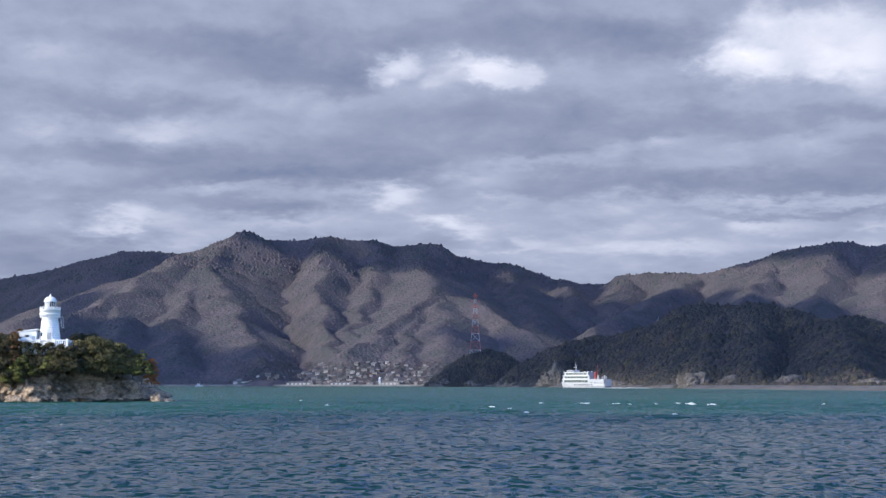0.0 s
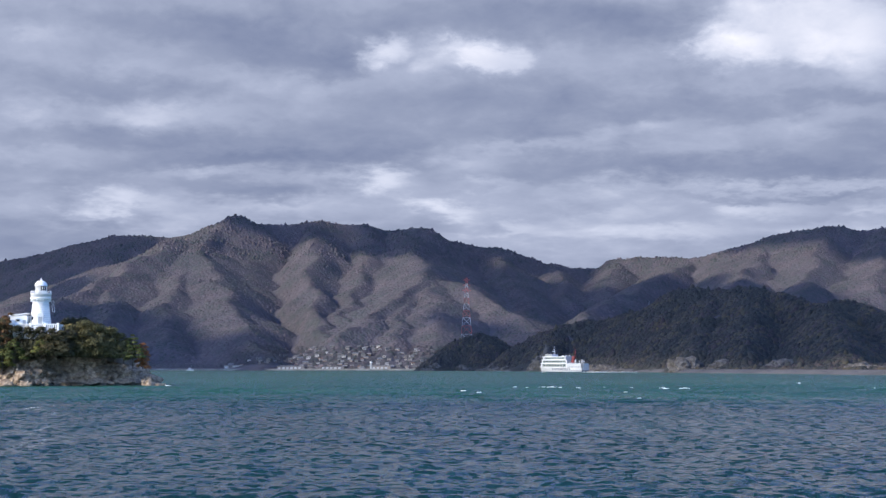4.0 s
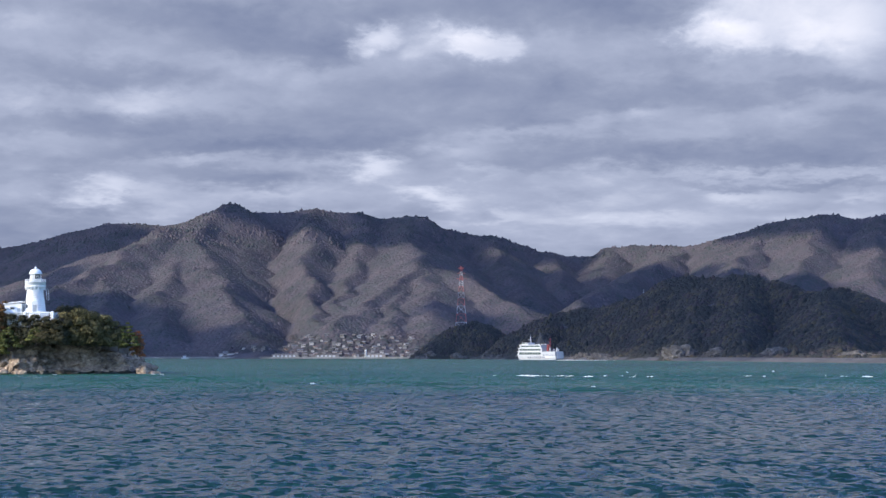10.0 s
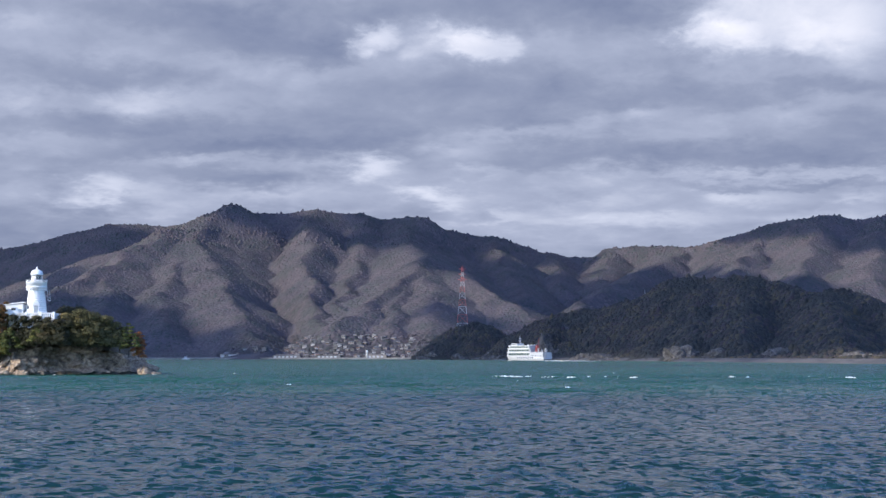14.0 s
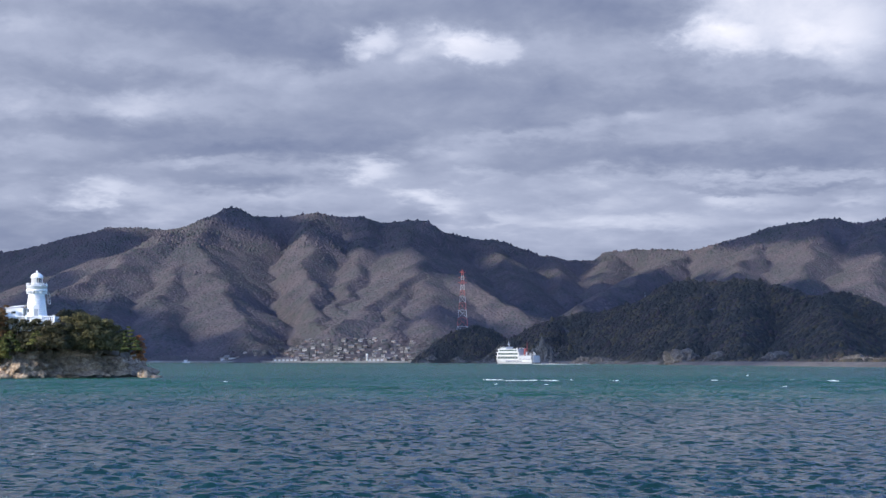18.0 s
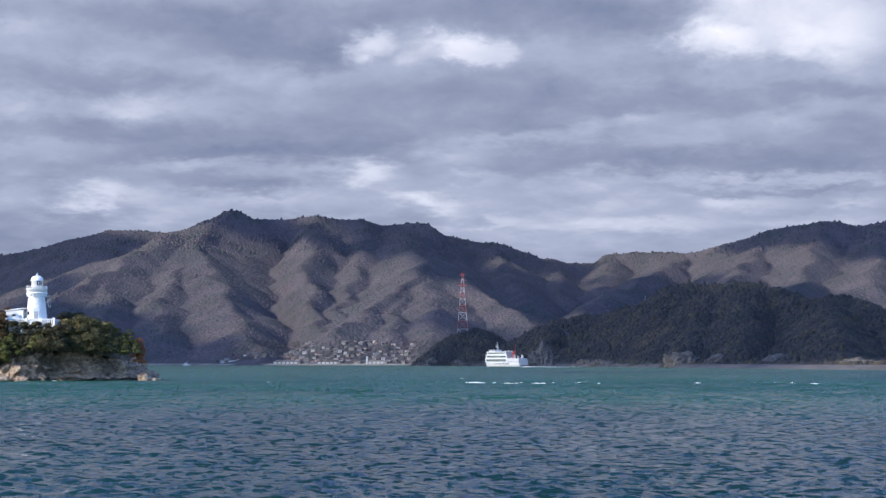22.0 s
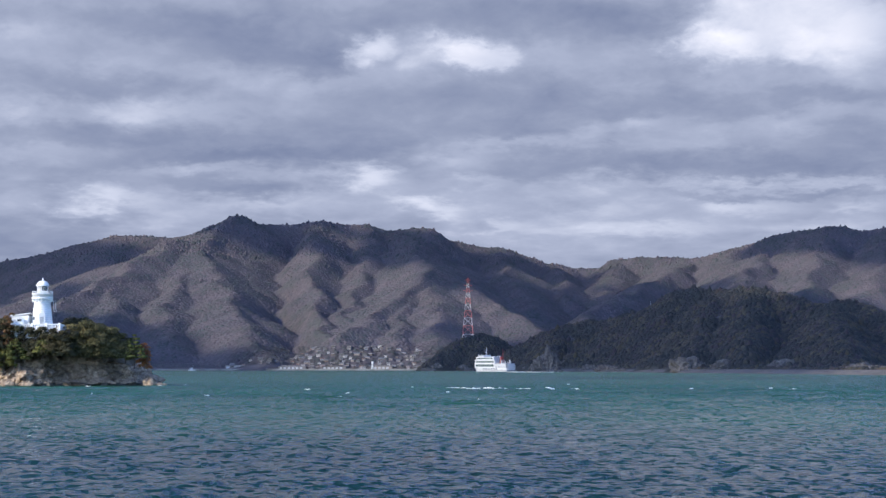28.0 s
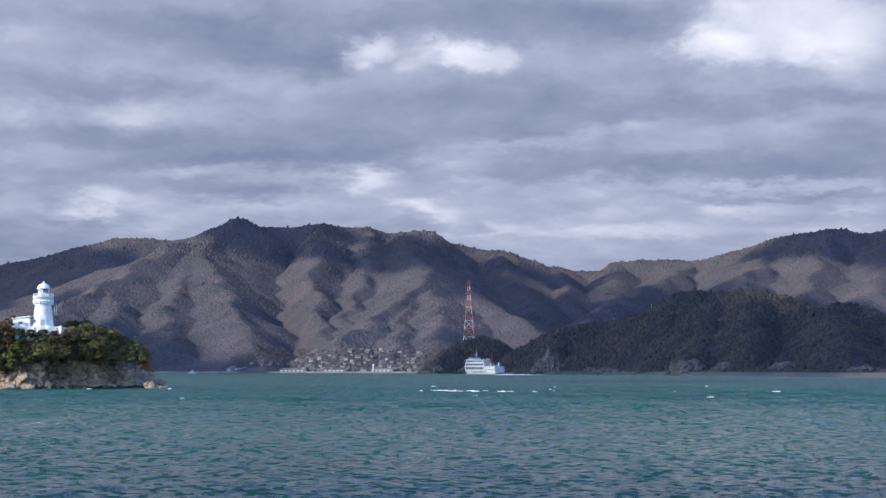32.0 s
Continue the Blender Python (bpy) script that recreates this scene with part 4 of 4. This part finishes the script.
# ---- ferry ----
def ferry():
    """Bow towards +x in its own space, waterline at z = 0."""
    S = thing("ferry", 0, 0, 0, "white car ferry with red funnel under way", "ferry")
    # hull: stations from stern to bow
    bm = bmesh.new()
    st = []
    for x, w, flare, deck in ((-27, 5.6, 6.2, 4.2), (-20, 6.2, 6.6, 4.2), (-5, 6.4, 6.7, 4.2), (10, 6.2, 6.7, 4.3), (18, 4.8, 6.4, 4.8), (24, 2.4, 5.0, 5.4), (28, .35, 2.6, 5.8)):
        st.append([bm.verts.new(p) for p in ((x, -flare, deck), (x, -w, 1.0), (x, -w * .8, -1.2), (x, w * .8, -1.2), (x, w, 1.0), (x, flare, deck))])
    for a, b in zip(st, st[1:]):
        for i in range(5):
            bm.faces.new((a[i], b[i], b[i + 1], a[i + 1]))
        bm.faces.new((a[5], b[5], b[0], a[0]))
    bm.faces.new(st[0])
    bm.faces.new(list(reversed(st[-1])))
    bmesh.ops.recalc_face_normals(bm, faces=bm.faces[:])
    hull = part("hull", bm, SHIP_WHITE, S)
    bm = bmesh.new()
    bt = []
    for x, w in ((-27.05, 5.75), (-20, 6.36), (-5, 6.56), (10, 6.36), (18, 4.95), (24, 2.5), (28.1, .45)):
        bt.append([bm.verts.new(p) for p in ((x, -w, 1.75), (x, -w * .84, -1.0), (x, w * .84, -1.0), (x, w, 1.75))])
    for a, b in zip(bt, bt[1:]):
        for i in range(3):
            bm.faces.new((a[i], b[i], b[i + 1], a[i + 1]))
    bm.faces.new(bt[0])
    bmesh.ops.recalc_face_normals(bm, faces=bm.faces[:])
    part("boot_topping", bm, SHIP_DARK, hull, "dark blue band along the waterline")
    # three passenger decks, forward
    for k, (x0, x1, z0, z1, w) in enumerate(((-9, 23.5, 4.4, 8.4, 6.3), (-9, 22.8, 8.4, 12.0, 6.3), (-7, 21.5, 12.0, 15.2, 6.0))):
        d = part("deck_house", box(x0, x1, -w, w, z0, z1, .25), SHIP_WHITE, S)
        for s in (-1, 1):
            part("window_band", box(x0 + 1.2, x1 - 1.4, s * w - .05, s * w + .05, z0 + .95, z1 - .6), SHIP_GLASS, d, "dark band of windows")
        part("window_band", box(x1 - .05, x1 + .06, -w + 1.0, w - 1.0, z0 + 1.1, z1 - .7), SHIP_GLASS, d, "dark band of windows")
        for i in range(9):
            for s in (-1, 1):
                xx = x0 + 2 + i * (x1 - x0 - 4) / 8
                part("stanchion", box(xx - .14, xx + .14, s * w - .09, s * w + .09, z0 + .9, z1 - .5), SHIP_WHITE, d)
        part("deck_edge", box(x0 - .5, x1 + .9, -w - .25, w + .25, z1 - .3, z1 + .25, .05), SHIP_WHITE, d)
    wh = part("wheelhouse", box(11, 19.5, -5.0, 5.0, 15.2, 17.4, .2), SHIP_WHITE, S)
    part("window_band", box(11.5, 19.56, -5.06, 5.06, 16.1, 16.9), SHIP_GLASS, wh, "dark band of windows")
    bm = rod((12, 0, 17.2), (12, 0, 25.5), .28, None, .1, 8)
    rod((12, -1.8, 22.5), (12, 1.8, 22.5), .12, bm)
    rod((10.5, 0, 17), (12, 0, 23), .12, bm)
    box(11.4, 13.6, -1.1, 1.1, 20.0, 20.5, .05, bm)
    part("mast", bm, SHIP_WHITE, S, "white radar mast")
    bm = box(-12.6, -10.2, -1.2, 1.2, 8.4, 15.6, .3)
    for v in bm.verts:
        v.co.x -= (v.co.z - 8) * .12
    f = part("funnel", bm, SHIP_RED, S, "red raked funnel")
    part("funnel_cap", box(-13.8, -11.2, -1.3, 1.3, 15.6, 16.2, .15), SHIP_DARK, f, "dark funnel cap")
    bm = rod((-13.4, -.8, 9.0), (-14.6, 0, 23.5), .2, None, .1, 6)
    rod((-13.4, .8, 9.0), (-14.6, 0, 23.5), .2, bm, .1, 6)
    rod((-15.6, 0, 9.0), (-14.6, 0, 22.0), .18, bm, .1, 6)
    rod((-15.0, -1.3, 20.5), (-15.0, 1.3, 20.5), .12, bm, None, 5)
    part("signal_mast", bm, SHIP_RED, f, "red signal mast")
    # open car deck aft: bulwarks, low deck house, ramp posts and the raised stern ramp
    for s in (-1, 1):
        part("bulwark", box(-26.6, -9, s * 6.4 - .15, s * 6.4 + .15, 4.1, 7.2, .06), SHIP_AFT, S)
        for k in range(4):
            part("freeing_port", box(-25 + k * 4, -22.6 + k * 4, s * 6.57 - .03, s * 6.57 + .03, 4.7, 5.3), SHIP_GLASS, S)
    part("aft_deck_house", box(-26.3, -9, -6.0, 6.0, 4.2, 8.6, .25), SHIP_AFT, S)
    for s in (-1, 1):
        part("ramp_post", box(-19.6, -18.4, s * 5.2 - .6, s * 5.2 + .6, 8.4, 12.4, .15), SHIP_AFT, S)
        part("ventilator", lathe([(.45, 8.6), (.45, 10.2), (.8, 10.4), (.8, 10.9), (.2, 11.1)], 12, centre=(-22.5, s * 3.4)), SHIP_AFT, S)
    part("stern_ramp", box(-27.6, -27.1, -4.2, 4.2, 1.6, 8.2, .1), GREY_PAINT, S, "raised grey stern ramp")
    for s in (-1, 1):
        bm = bmesh.new()
        for i in range(12):
            rod((-20.3 + i * 1.0, s * 5.1, 8.6), (-20.3 + i * 1.0, s * 5.1, 9.7), .06, bm, sides=4)
        rod((-20.3, s * 5.1, 9.7), (-9.3, s * 5.1, 9.7), .06, bm, sides=4)
        part("railing", bm, SHIP_WHITE, S)
    for i in range(3):
        b = part("life_raft", rod((-4 + i * 4.2, -5.3, 15.9), (-2.4 + i * 4.2, -5.3, 15.9), .5, None, None, 10), SHIP_WHITE, S)
    for s in (-1, 1):
        for i in range(9):
            part("hull_lettering", box(-13 + i * 2.6, -11.4 + i * 2.6, s * 6.72 - .08, s * 6.72 + .08, 2.5, 3.6), SHIP_DARK, hull, "dark blue lettering bars")
    return S


ferry_ship = ferry()


def wake():
    bm = bmesh.new()
    rs = random.Random(4)
    for i in range(90):
        f = i / 90
        x = -27 - 60 * f
        for s in (-1, 1):
            y = s * rs.uniform(0, 4.5 + 10 * f)
            l, w, h = rs.uniform(.8, 3.0), rs.uniform(.4, 1.2), rs.uniform(.1, .45) * (1 - .75 * f)
            m = Matrix.LocRotScale((x + rs.uniform(-2, 2), y, .05), None, (l, w, h))
            bmesh.ops.create_icosphere(bm, subdivisions=1, radius=1, matrix=m)
    for i in range(14):
        s = -1 if i % 2 else 1
        x = 27 - i * 1.1
        m = Matrix.LocRotScale((x, s * (1.4 + (27 - x) * .19 + rs.uniform(0, .8)) if x > 4 else s * 7.0, .05), None, (rs.uniform(.6, 1.8), .5, rs.uniform(.15, .6)))
        bmesh.ops.create_icosphere(bm, subdivisions=1, radius=1, matrix=m)
    me = bpy.data.meshes.new("ferry_wake")
    bm.to_mesh(me)
    bm.free()
    me.materials.append(FOAM)
    return tagged(new("ferry_wake", me), "white foam trailing behind and along the ferry", "wake", kind="stuff")


ferry_wake = wake()


# ---- whitecaps of the tide rip ----
def whitecap(length, seed):
    """One ragged crest: a strip whose height and width come and go along its length."""
    n = max(8, int(length * 4))
    verts, faces = [], []
    for i in range(n + 1):
        f = i / n
        e = math.sin(math.pi * f) ** .5
        p = Vector((f * length * .9, seed * 3.3, 0))
        lump = max(.0, .1 + 1.9 * noise.noise(p * 1.1) + .9 * noise.noise(p * 3.7))
        h, w = .15 * e * lump - .03, (.10 + .34 * lump) * e + .03
        x, y = (f - .5) * length, 1.6 * noise.noise(p * .6)
        for dy, z in ((-1, -.25), (-.55, h * .75), (.05, h), (.6, h * .5), (1, -.25)):
            verts.append((x + .12 * noise.noise(p * 3 + Vector((0, dy, 0))), y + dy * w, z + .06 * noise.noise(p * 6 + Vector((0, 0, dy)))))
    for i in range(n):
        for k in range(4):
            a = i * 5 + k
            faces.append((a, a + 5, a + 6, a + 1))
    return mesh_of("whitecap", verts, faces, FOAM, True)


def tide_rip():
    rs = random.Random(12)
    out = []
    kinds = [whitecap(l, i) for i, l in enumerate((0.9, 1.6, 2.4, 3.4, 4.6))]
    for i in range(76):
        # along the rip, thinning out to both sides
        f = rs.uniform(0, 1)
        x = (14 + 38 * f if i < 34 else 10 + 100 * f) if i < 54 else rs.uniform(-60, 120)
        y = 398 - 20 * f + rs.uniform(-9, 9) if i < 54 else rs.uniform(230, 520)
        me = kinds[rs.choice((0, 1, 1, 2, 2, 3, 4)) if i < 34 else rs.choice((0, 0, 0, 1, 2))] if i < 54 else kinds[rs.choice((0, 0, 0, 1))]
        ob = tagged(new("whitecap", me), "breaking white wave crest", "whitecap", "whitecaps in the tide rip")
        out.append((ob, x, y, rs.uniform(0, 6.28), rs.uniform(2.6, 4.4), rs.uniform(-14, 14), 1.05))
    # surf at the islet's foot stays where it breaks
    for i, (x, y) in enumerate(((-72.6, 430.5), (-74.5, 428.5), (-98.5, 421.0), (-92.0, 423.0))):
        ob = tagged(new("whitecap", kinds[1]), "small surf breaking at the islet's foot", "whitecap", "surf at the islet")
        out.append((ob, x, y, i * 1.7, 3.1 + .4 * i, 8.0 * i - 12, 0.0))
    return out


whitecaps = tide_rip()


# ---- pylon on the cape ----
def pylon(x, y, z, H):
    P = thing("transmission_pylon", x, y, z, "red and white lattice pylon rising behind the cape", "pylon")
    zs = [0, .14, .27, .39, .5, .60, .69, .77, .845, .91, 1.0]
    def half(f):
        return 7.5 * (1 - f) ** 1.15 + .9
    for k, (a, b) in enumerate(zip(zs, zs[1:])):
        bm = bmesh.new()
        ra, rb = half(a), half(b)
        A = [Vector((sx * ra, sy * ra, a * H)) for sx, sy in ((-1, -1), (1, -1), (1, 1), (-1, 1))]
        B = [Vector((sx * rb, sy * rb, b * H)) for sx, sy in ((-1, -1), (1, -1), (1, 1), (-1, 1))]
        for i in range(4):
            j = (i + 1) % 4
            rod(A[i], B[i], .30, bm, None, 5)
            rod(A[i], B[j], .15, bm, None, 4)
            rod(A[j], B[i], .15, bm, None, 4)
            rod(B[i], B[j], .15, bm, None, 4)
        part("lattice_section", bm, STEEL_RED if k % 2 == 1 else STEEL_WHITE, P, "red painted lattice" if k % 2 == 1 else "white painted lattice")
    for f, w in ((.80, 6.5), (.88, 5.6), (.96, 4.6)):
        bm = bmesh.new()
        for s in (-1, 1):
            for y0 in (-.8, .8):
                rod((s * .8, y0, f * H), (s * w, 0, f * H + .4), .2, bm, None, 4)
                rod((s * .8, y0, f * H + 1.8), (s * w, 0, f * H + .4), .16, bm, None, 4)
        part("cross_arm", bm, STEEL_RED, P)
    return P


pylon(26.7, 2310, 38, 91.5)


def far_mast():
    M = thing("radio_mast", 238.5, 1955, 68, "slender white mast on the hill's shoulder", "mast")
    part("pole", rod((0, 0, 0), (0, 0, 15), .5, None, .2, 6), STEEL_WHITE, M)
    part("antenna", box(-1.2, 1.2, -.4, .4, 9, 10.2, .1), STEEL_WHITE, M)


far_mast()


# ---- village by the far shore ----
def house(kind, w, d, h, wall, roof, gable=.32):
    T = thing("house", 0, 0, 0, kind, "house", "houses of the village")
    part("wall", box(-w / 2, w / 2, -d / 2, d / 2, -3, h), wall, T)
    bm = bmesh.new()
    o, r = .6, d * gable
    v = [bm.verts.new(p) for p in ((-w / 2 - o, -d / 2 - o, h), (w / 2 + o, -d / 2 - o, h), (w / 2 + o, d / 2 + o, h), (-w / 2 - o, d / 2 + o, h), (-w / 2 - o, 0, h + r), (w / 2 + o, 0, h + r))]
    for f in ((0, 1, 5, 4), (2, 3, 4, 5), (0, 4, 3), (1, 2, 5), (3, 2, 1, 0)):
        bm.faces.new([v[i] for i in f])
    part("roof", bm, roof, T)
    for i in range(max(2, int(w / 3.5))):
        x = -w / 2 + (i + .5) * w / max(2, int(w / 3.5))
        part("window", box(x - .7, x + .7, -d / 2 - .06, -d / 2 + .05, h * .45, h * .8), GLASS_DARK, T)
    return T


def village():
    rs = random.Random(77)
    names = [("cream plastered village house with a grey tiled roof", 12, 8, 5.6, 0, 0), ("white village house with a brown tiled roof", 10, 8, 6.2, 1, 1),
             ("brown timber village house with a silver-grey roof", 14, 9, 5.2, 2, 2), ("grey rendered village house with a dark roof", 11, 9, 6.5, 3, 0),
             ("white two-storey village house with a silver roof", 13, 10, 7.4, 1, 2), ("cream village shed with a blue sheet roof", 18, 10, 5.0, 0, 3)]
    made = [house(n, w * .5, d * .6, h * .43, HOUSE_WALLS[a], HOUSE_ROOFS[b]) for n, w, d, h, a, b in names]
    for i, (x, y, z) in enumerate(VILLAGE):
        src = made[rs.choice((0, 1, 2, 2, 3, 3, 4, 5))]
        k = rs.uniform(.75, 1.2)
        m = pose(x, y, z - .2, 0, 0, rs.choice((0, 0, 90, 15, -20, 8))) @ Matrix.Diagonal((k, k, k * rs.uniform(.8, 1.0), 1))
        if i < 6:
            made[i].matrix_basis = m
        else:
            copy_thing(src, m)


village()


def quay():
    Q = thing("quay", -130, 2440, 0, "long grey concrete quay along the village shore", "quay", kind="structure")
    for i in range(39):
        x0 = -372 + i * 14
        part("quay_block", box(x0, x0 + 13.7, -4, 12, -2, 2.6, .15), CONCRETE, Q)
    def shed(x, y, w, d, h, wall, roof, label):
        T = thing("warehouse", x, y, 2.2, label, "warehouse", "sheds on the quay")
        part("wall", box(-w / 2, w / 2, -d / 2, d / 2, 0, h, .1), wall, T)
        part("roof", box(-w / 2 - .6, w / 2 + .6, -d / 2 - .6, d / 2 + .6, h, h + .7, .2), roof, T)
        for i in range(int(w / 6)):
            part("shutter", box(-w / 2 + 1.5 + i * 6, -w / 2 + 5 + i * 6, -d / 2 - .08, -d / 2, .2, h * .7), GREY_PAINT, T)
    shed(-318, 2462, 26, 12, 5, HOUSE_WALLS[1], HOUSE_ROOFS[2], "low white harbour building on the quay")
    shed(-290, 2464, 14, 10, 4.4, HOUSE_WALLS[0], HOUSE_ROOFS[2], "small cream harbour building on the quay")
    shed(-232, 2458, 40, 12, 3.4, HOUSE_WALLS[3], HOUSE_ROOFS[2], "long grey warehouse on the quay")
    shed(-170, 2458, 34, 12, 3.6, HOUSE_WALLS[3], HOUSE_ROOFS[0], "long grey warehouse on the quay")
    shed(-98, 2458, 28, 12, 4, HOUSE_WALLS[0], HOUSE_ROOFS[2], "cream warehouse with a silver roof on the quay")
    shed(292, 1098, 9, 6, 2.6, HOUSE_WALLS[1], HOUSE_ROOFS[0], "low white boat shed above the beach")
    shed(302, 1112, 7, 5, 2.4, HOUSE_WALLS[0], HOUSE_ROOFS[2], "low cream boat shed above the beach")
    W = thing("white_tower", -113, 2452, 2.4, "slim white tower standing on the quay", "tower")
    part("shaft", lathe([(1.6, 0), (1.3, 9), (1.7, 9.2), (1.7, 10.2), (.2, 11)], 12), WHITE_PAINT, W)
    part("door", box(-.5, .5, -1.66, -1.5, 0, 2.0), GREY_PAINT, W)
    B = thing("fishing_boat", -357, 2300, 0, "small white fishing boat lying off the far shore", "boat")
    bm = box(-5, 5, -1.5, 1.5, -.5, 1.4, .3)
    part("hull", bm, SHIP_WHITE, B)
    part("cabin", box(-2.5, 1, -1.1, 1.1, 1.4, 4.0, .2), SHIP_WHITE, B)
    part("mast", rod((1.5, 0, 1.4), (1.5, 0, 7), .12), SHIP_WHITE, B)


quay()


# ---- rock faces and beach along the dark hills ----
def far_rocks():
    lab = "bare pale rock face at the foot of the wooded hill"
    for i, (x, y, rx, ry, rz) in enumerate(((212, 1475, 16, 10, 11), (237, 1420, 14, 8, 8), (105, 1876, 9, 7, 14), (114, 1872, 11, 8, 21), (124, 1867, 9, 7, 12), (97, 1880, 6, 5, 8), (283, 1130, 12, 8, 6), (62, 2120, 7, 5, 9), (-14, 2190, 10, 6, 7), (20, 2140, 9, 6, 5), (84, 1990, 6, 5, 8), (262, 1300, 12, 8, 8), (150, 1760, 9, 6, 7), (166, 1712, 11, 6, 5))):
        boulder("rock_face", x, y, 1.5, rx, ry, rz, ROCK_FAR, i + 20, lab, .45, "rock faces along the shore", 4)
    rs = random.Random(8)
    for i in range(26):
        x = -27 + 8.2 * i + rs.uniform(-3, 3)
        y = float(shore_at(np.array([x]))[0]) + (4 if x > 60 else 2190 - 2440 if x < -20 else -6)
        boulder("shore_boulder", x, max(y, 1640), .3, rs.uniform(3, 7), rs.uniform(3, 5), rs.uniform(2, 4.6), ROCK_FAR, i + 60, "pale weathered boulder along the foot of the cape", .5, "boulders along the cape", 3)
    bm = bmesh.new()
    xs = [62, 90, 120, 150, 178, 200, 225, 250, 271, 300, 340, 420, 600]
    prev = None
    for x in xs:
        y = float(shore_at(np.array([x]))[0])
        row = [bm.verts.new(p) for p in ((x - 6, y - 7, -1.2), (x - 2, y, .9), (x + 4, y + 9, 2.7), (x + 9, y + 24, 3.0))]
        if prev:
            for i in range(3):
                bm.faces.new((prev[i], row[i], row[i + 1], prev[i + 1]))
        prev = row
    me = bpy.data.meshes.new("beach")
    bm.to_mesh(me)
    bm.free()
    me.materials.append(SAND)
    tagged(new("beach", me), "narrow grey sand beach along the hill's foot", "beach", kind="structure")


far_rocks()


# ---- everything that moves ----
def motions():
    walk(sea, [(0, pose(0, 0, 0)), (16, pose(-16, -6, 0)), (32, pose(-32, -12, 0))])
    walk(backdrop, [(0, pose(22, 0, -5)), (16, pose(-6, 0, 0)), (32, pose(-34, 0, 5))])
    walk(cloud_deck, [(0, pose(33, 58, DECK_Z)), (16, pose(0, 0, DECK_Z)), (22, pose(-8, -24, DECK_Z)), (32, pose(-4, -128, DECK_Z))])
    # ferry: seconds, sideways place, distance, heading to the left of straight across
    F = [(0, 127.2, 1630, 41), (3, 118.2, 1638, 42), (6, 109.1, 1646, 43), (9, 100.4, 1654, 45), (13, 88.5, 1664, 47), (17, 77.4, 1674, 48),
         (21, 66.0, 1684, 49), (25, 54.4, 1694, 51), (28, 46.2, 1701, 52), (32, 34.8, 1710, 53)]
    rows = [(t, pose(x, y, 0, 0, 0, 180 - h)) for t, x, y, h in F]
    walk(ferry_ship, rows)
    walk(ferry_wake, rows)
    for ob, x, y, ph, period, turn, drift in whitecaps:
        walk(ob, [(t, pose(x - drift * (t - 6), y - .19 * drift * t, -.10 + .22 * math.sin(ph + 6.283 * t / period), 0, 0, turn)) for t in np.arange(0, 32.01, .8)])


motions()
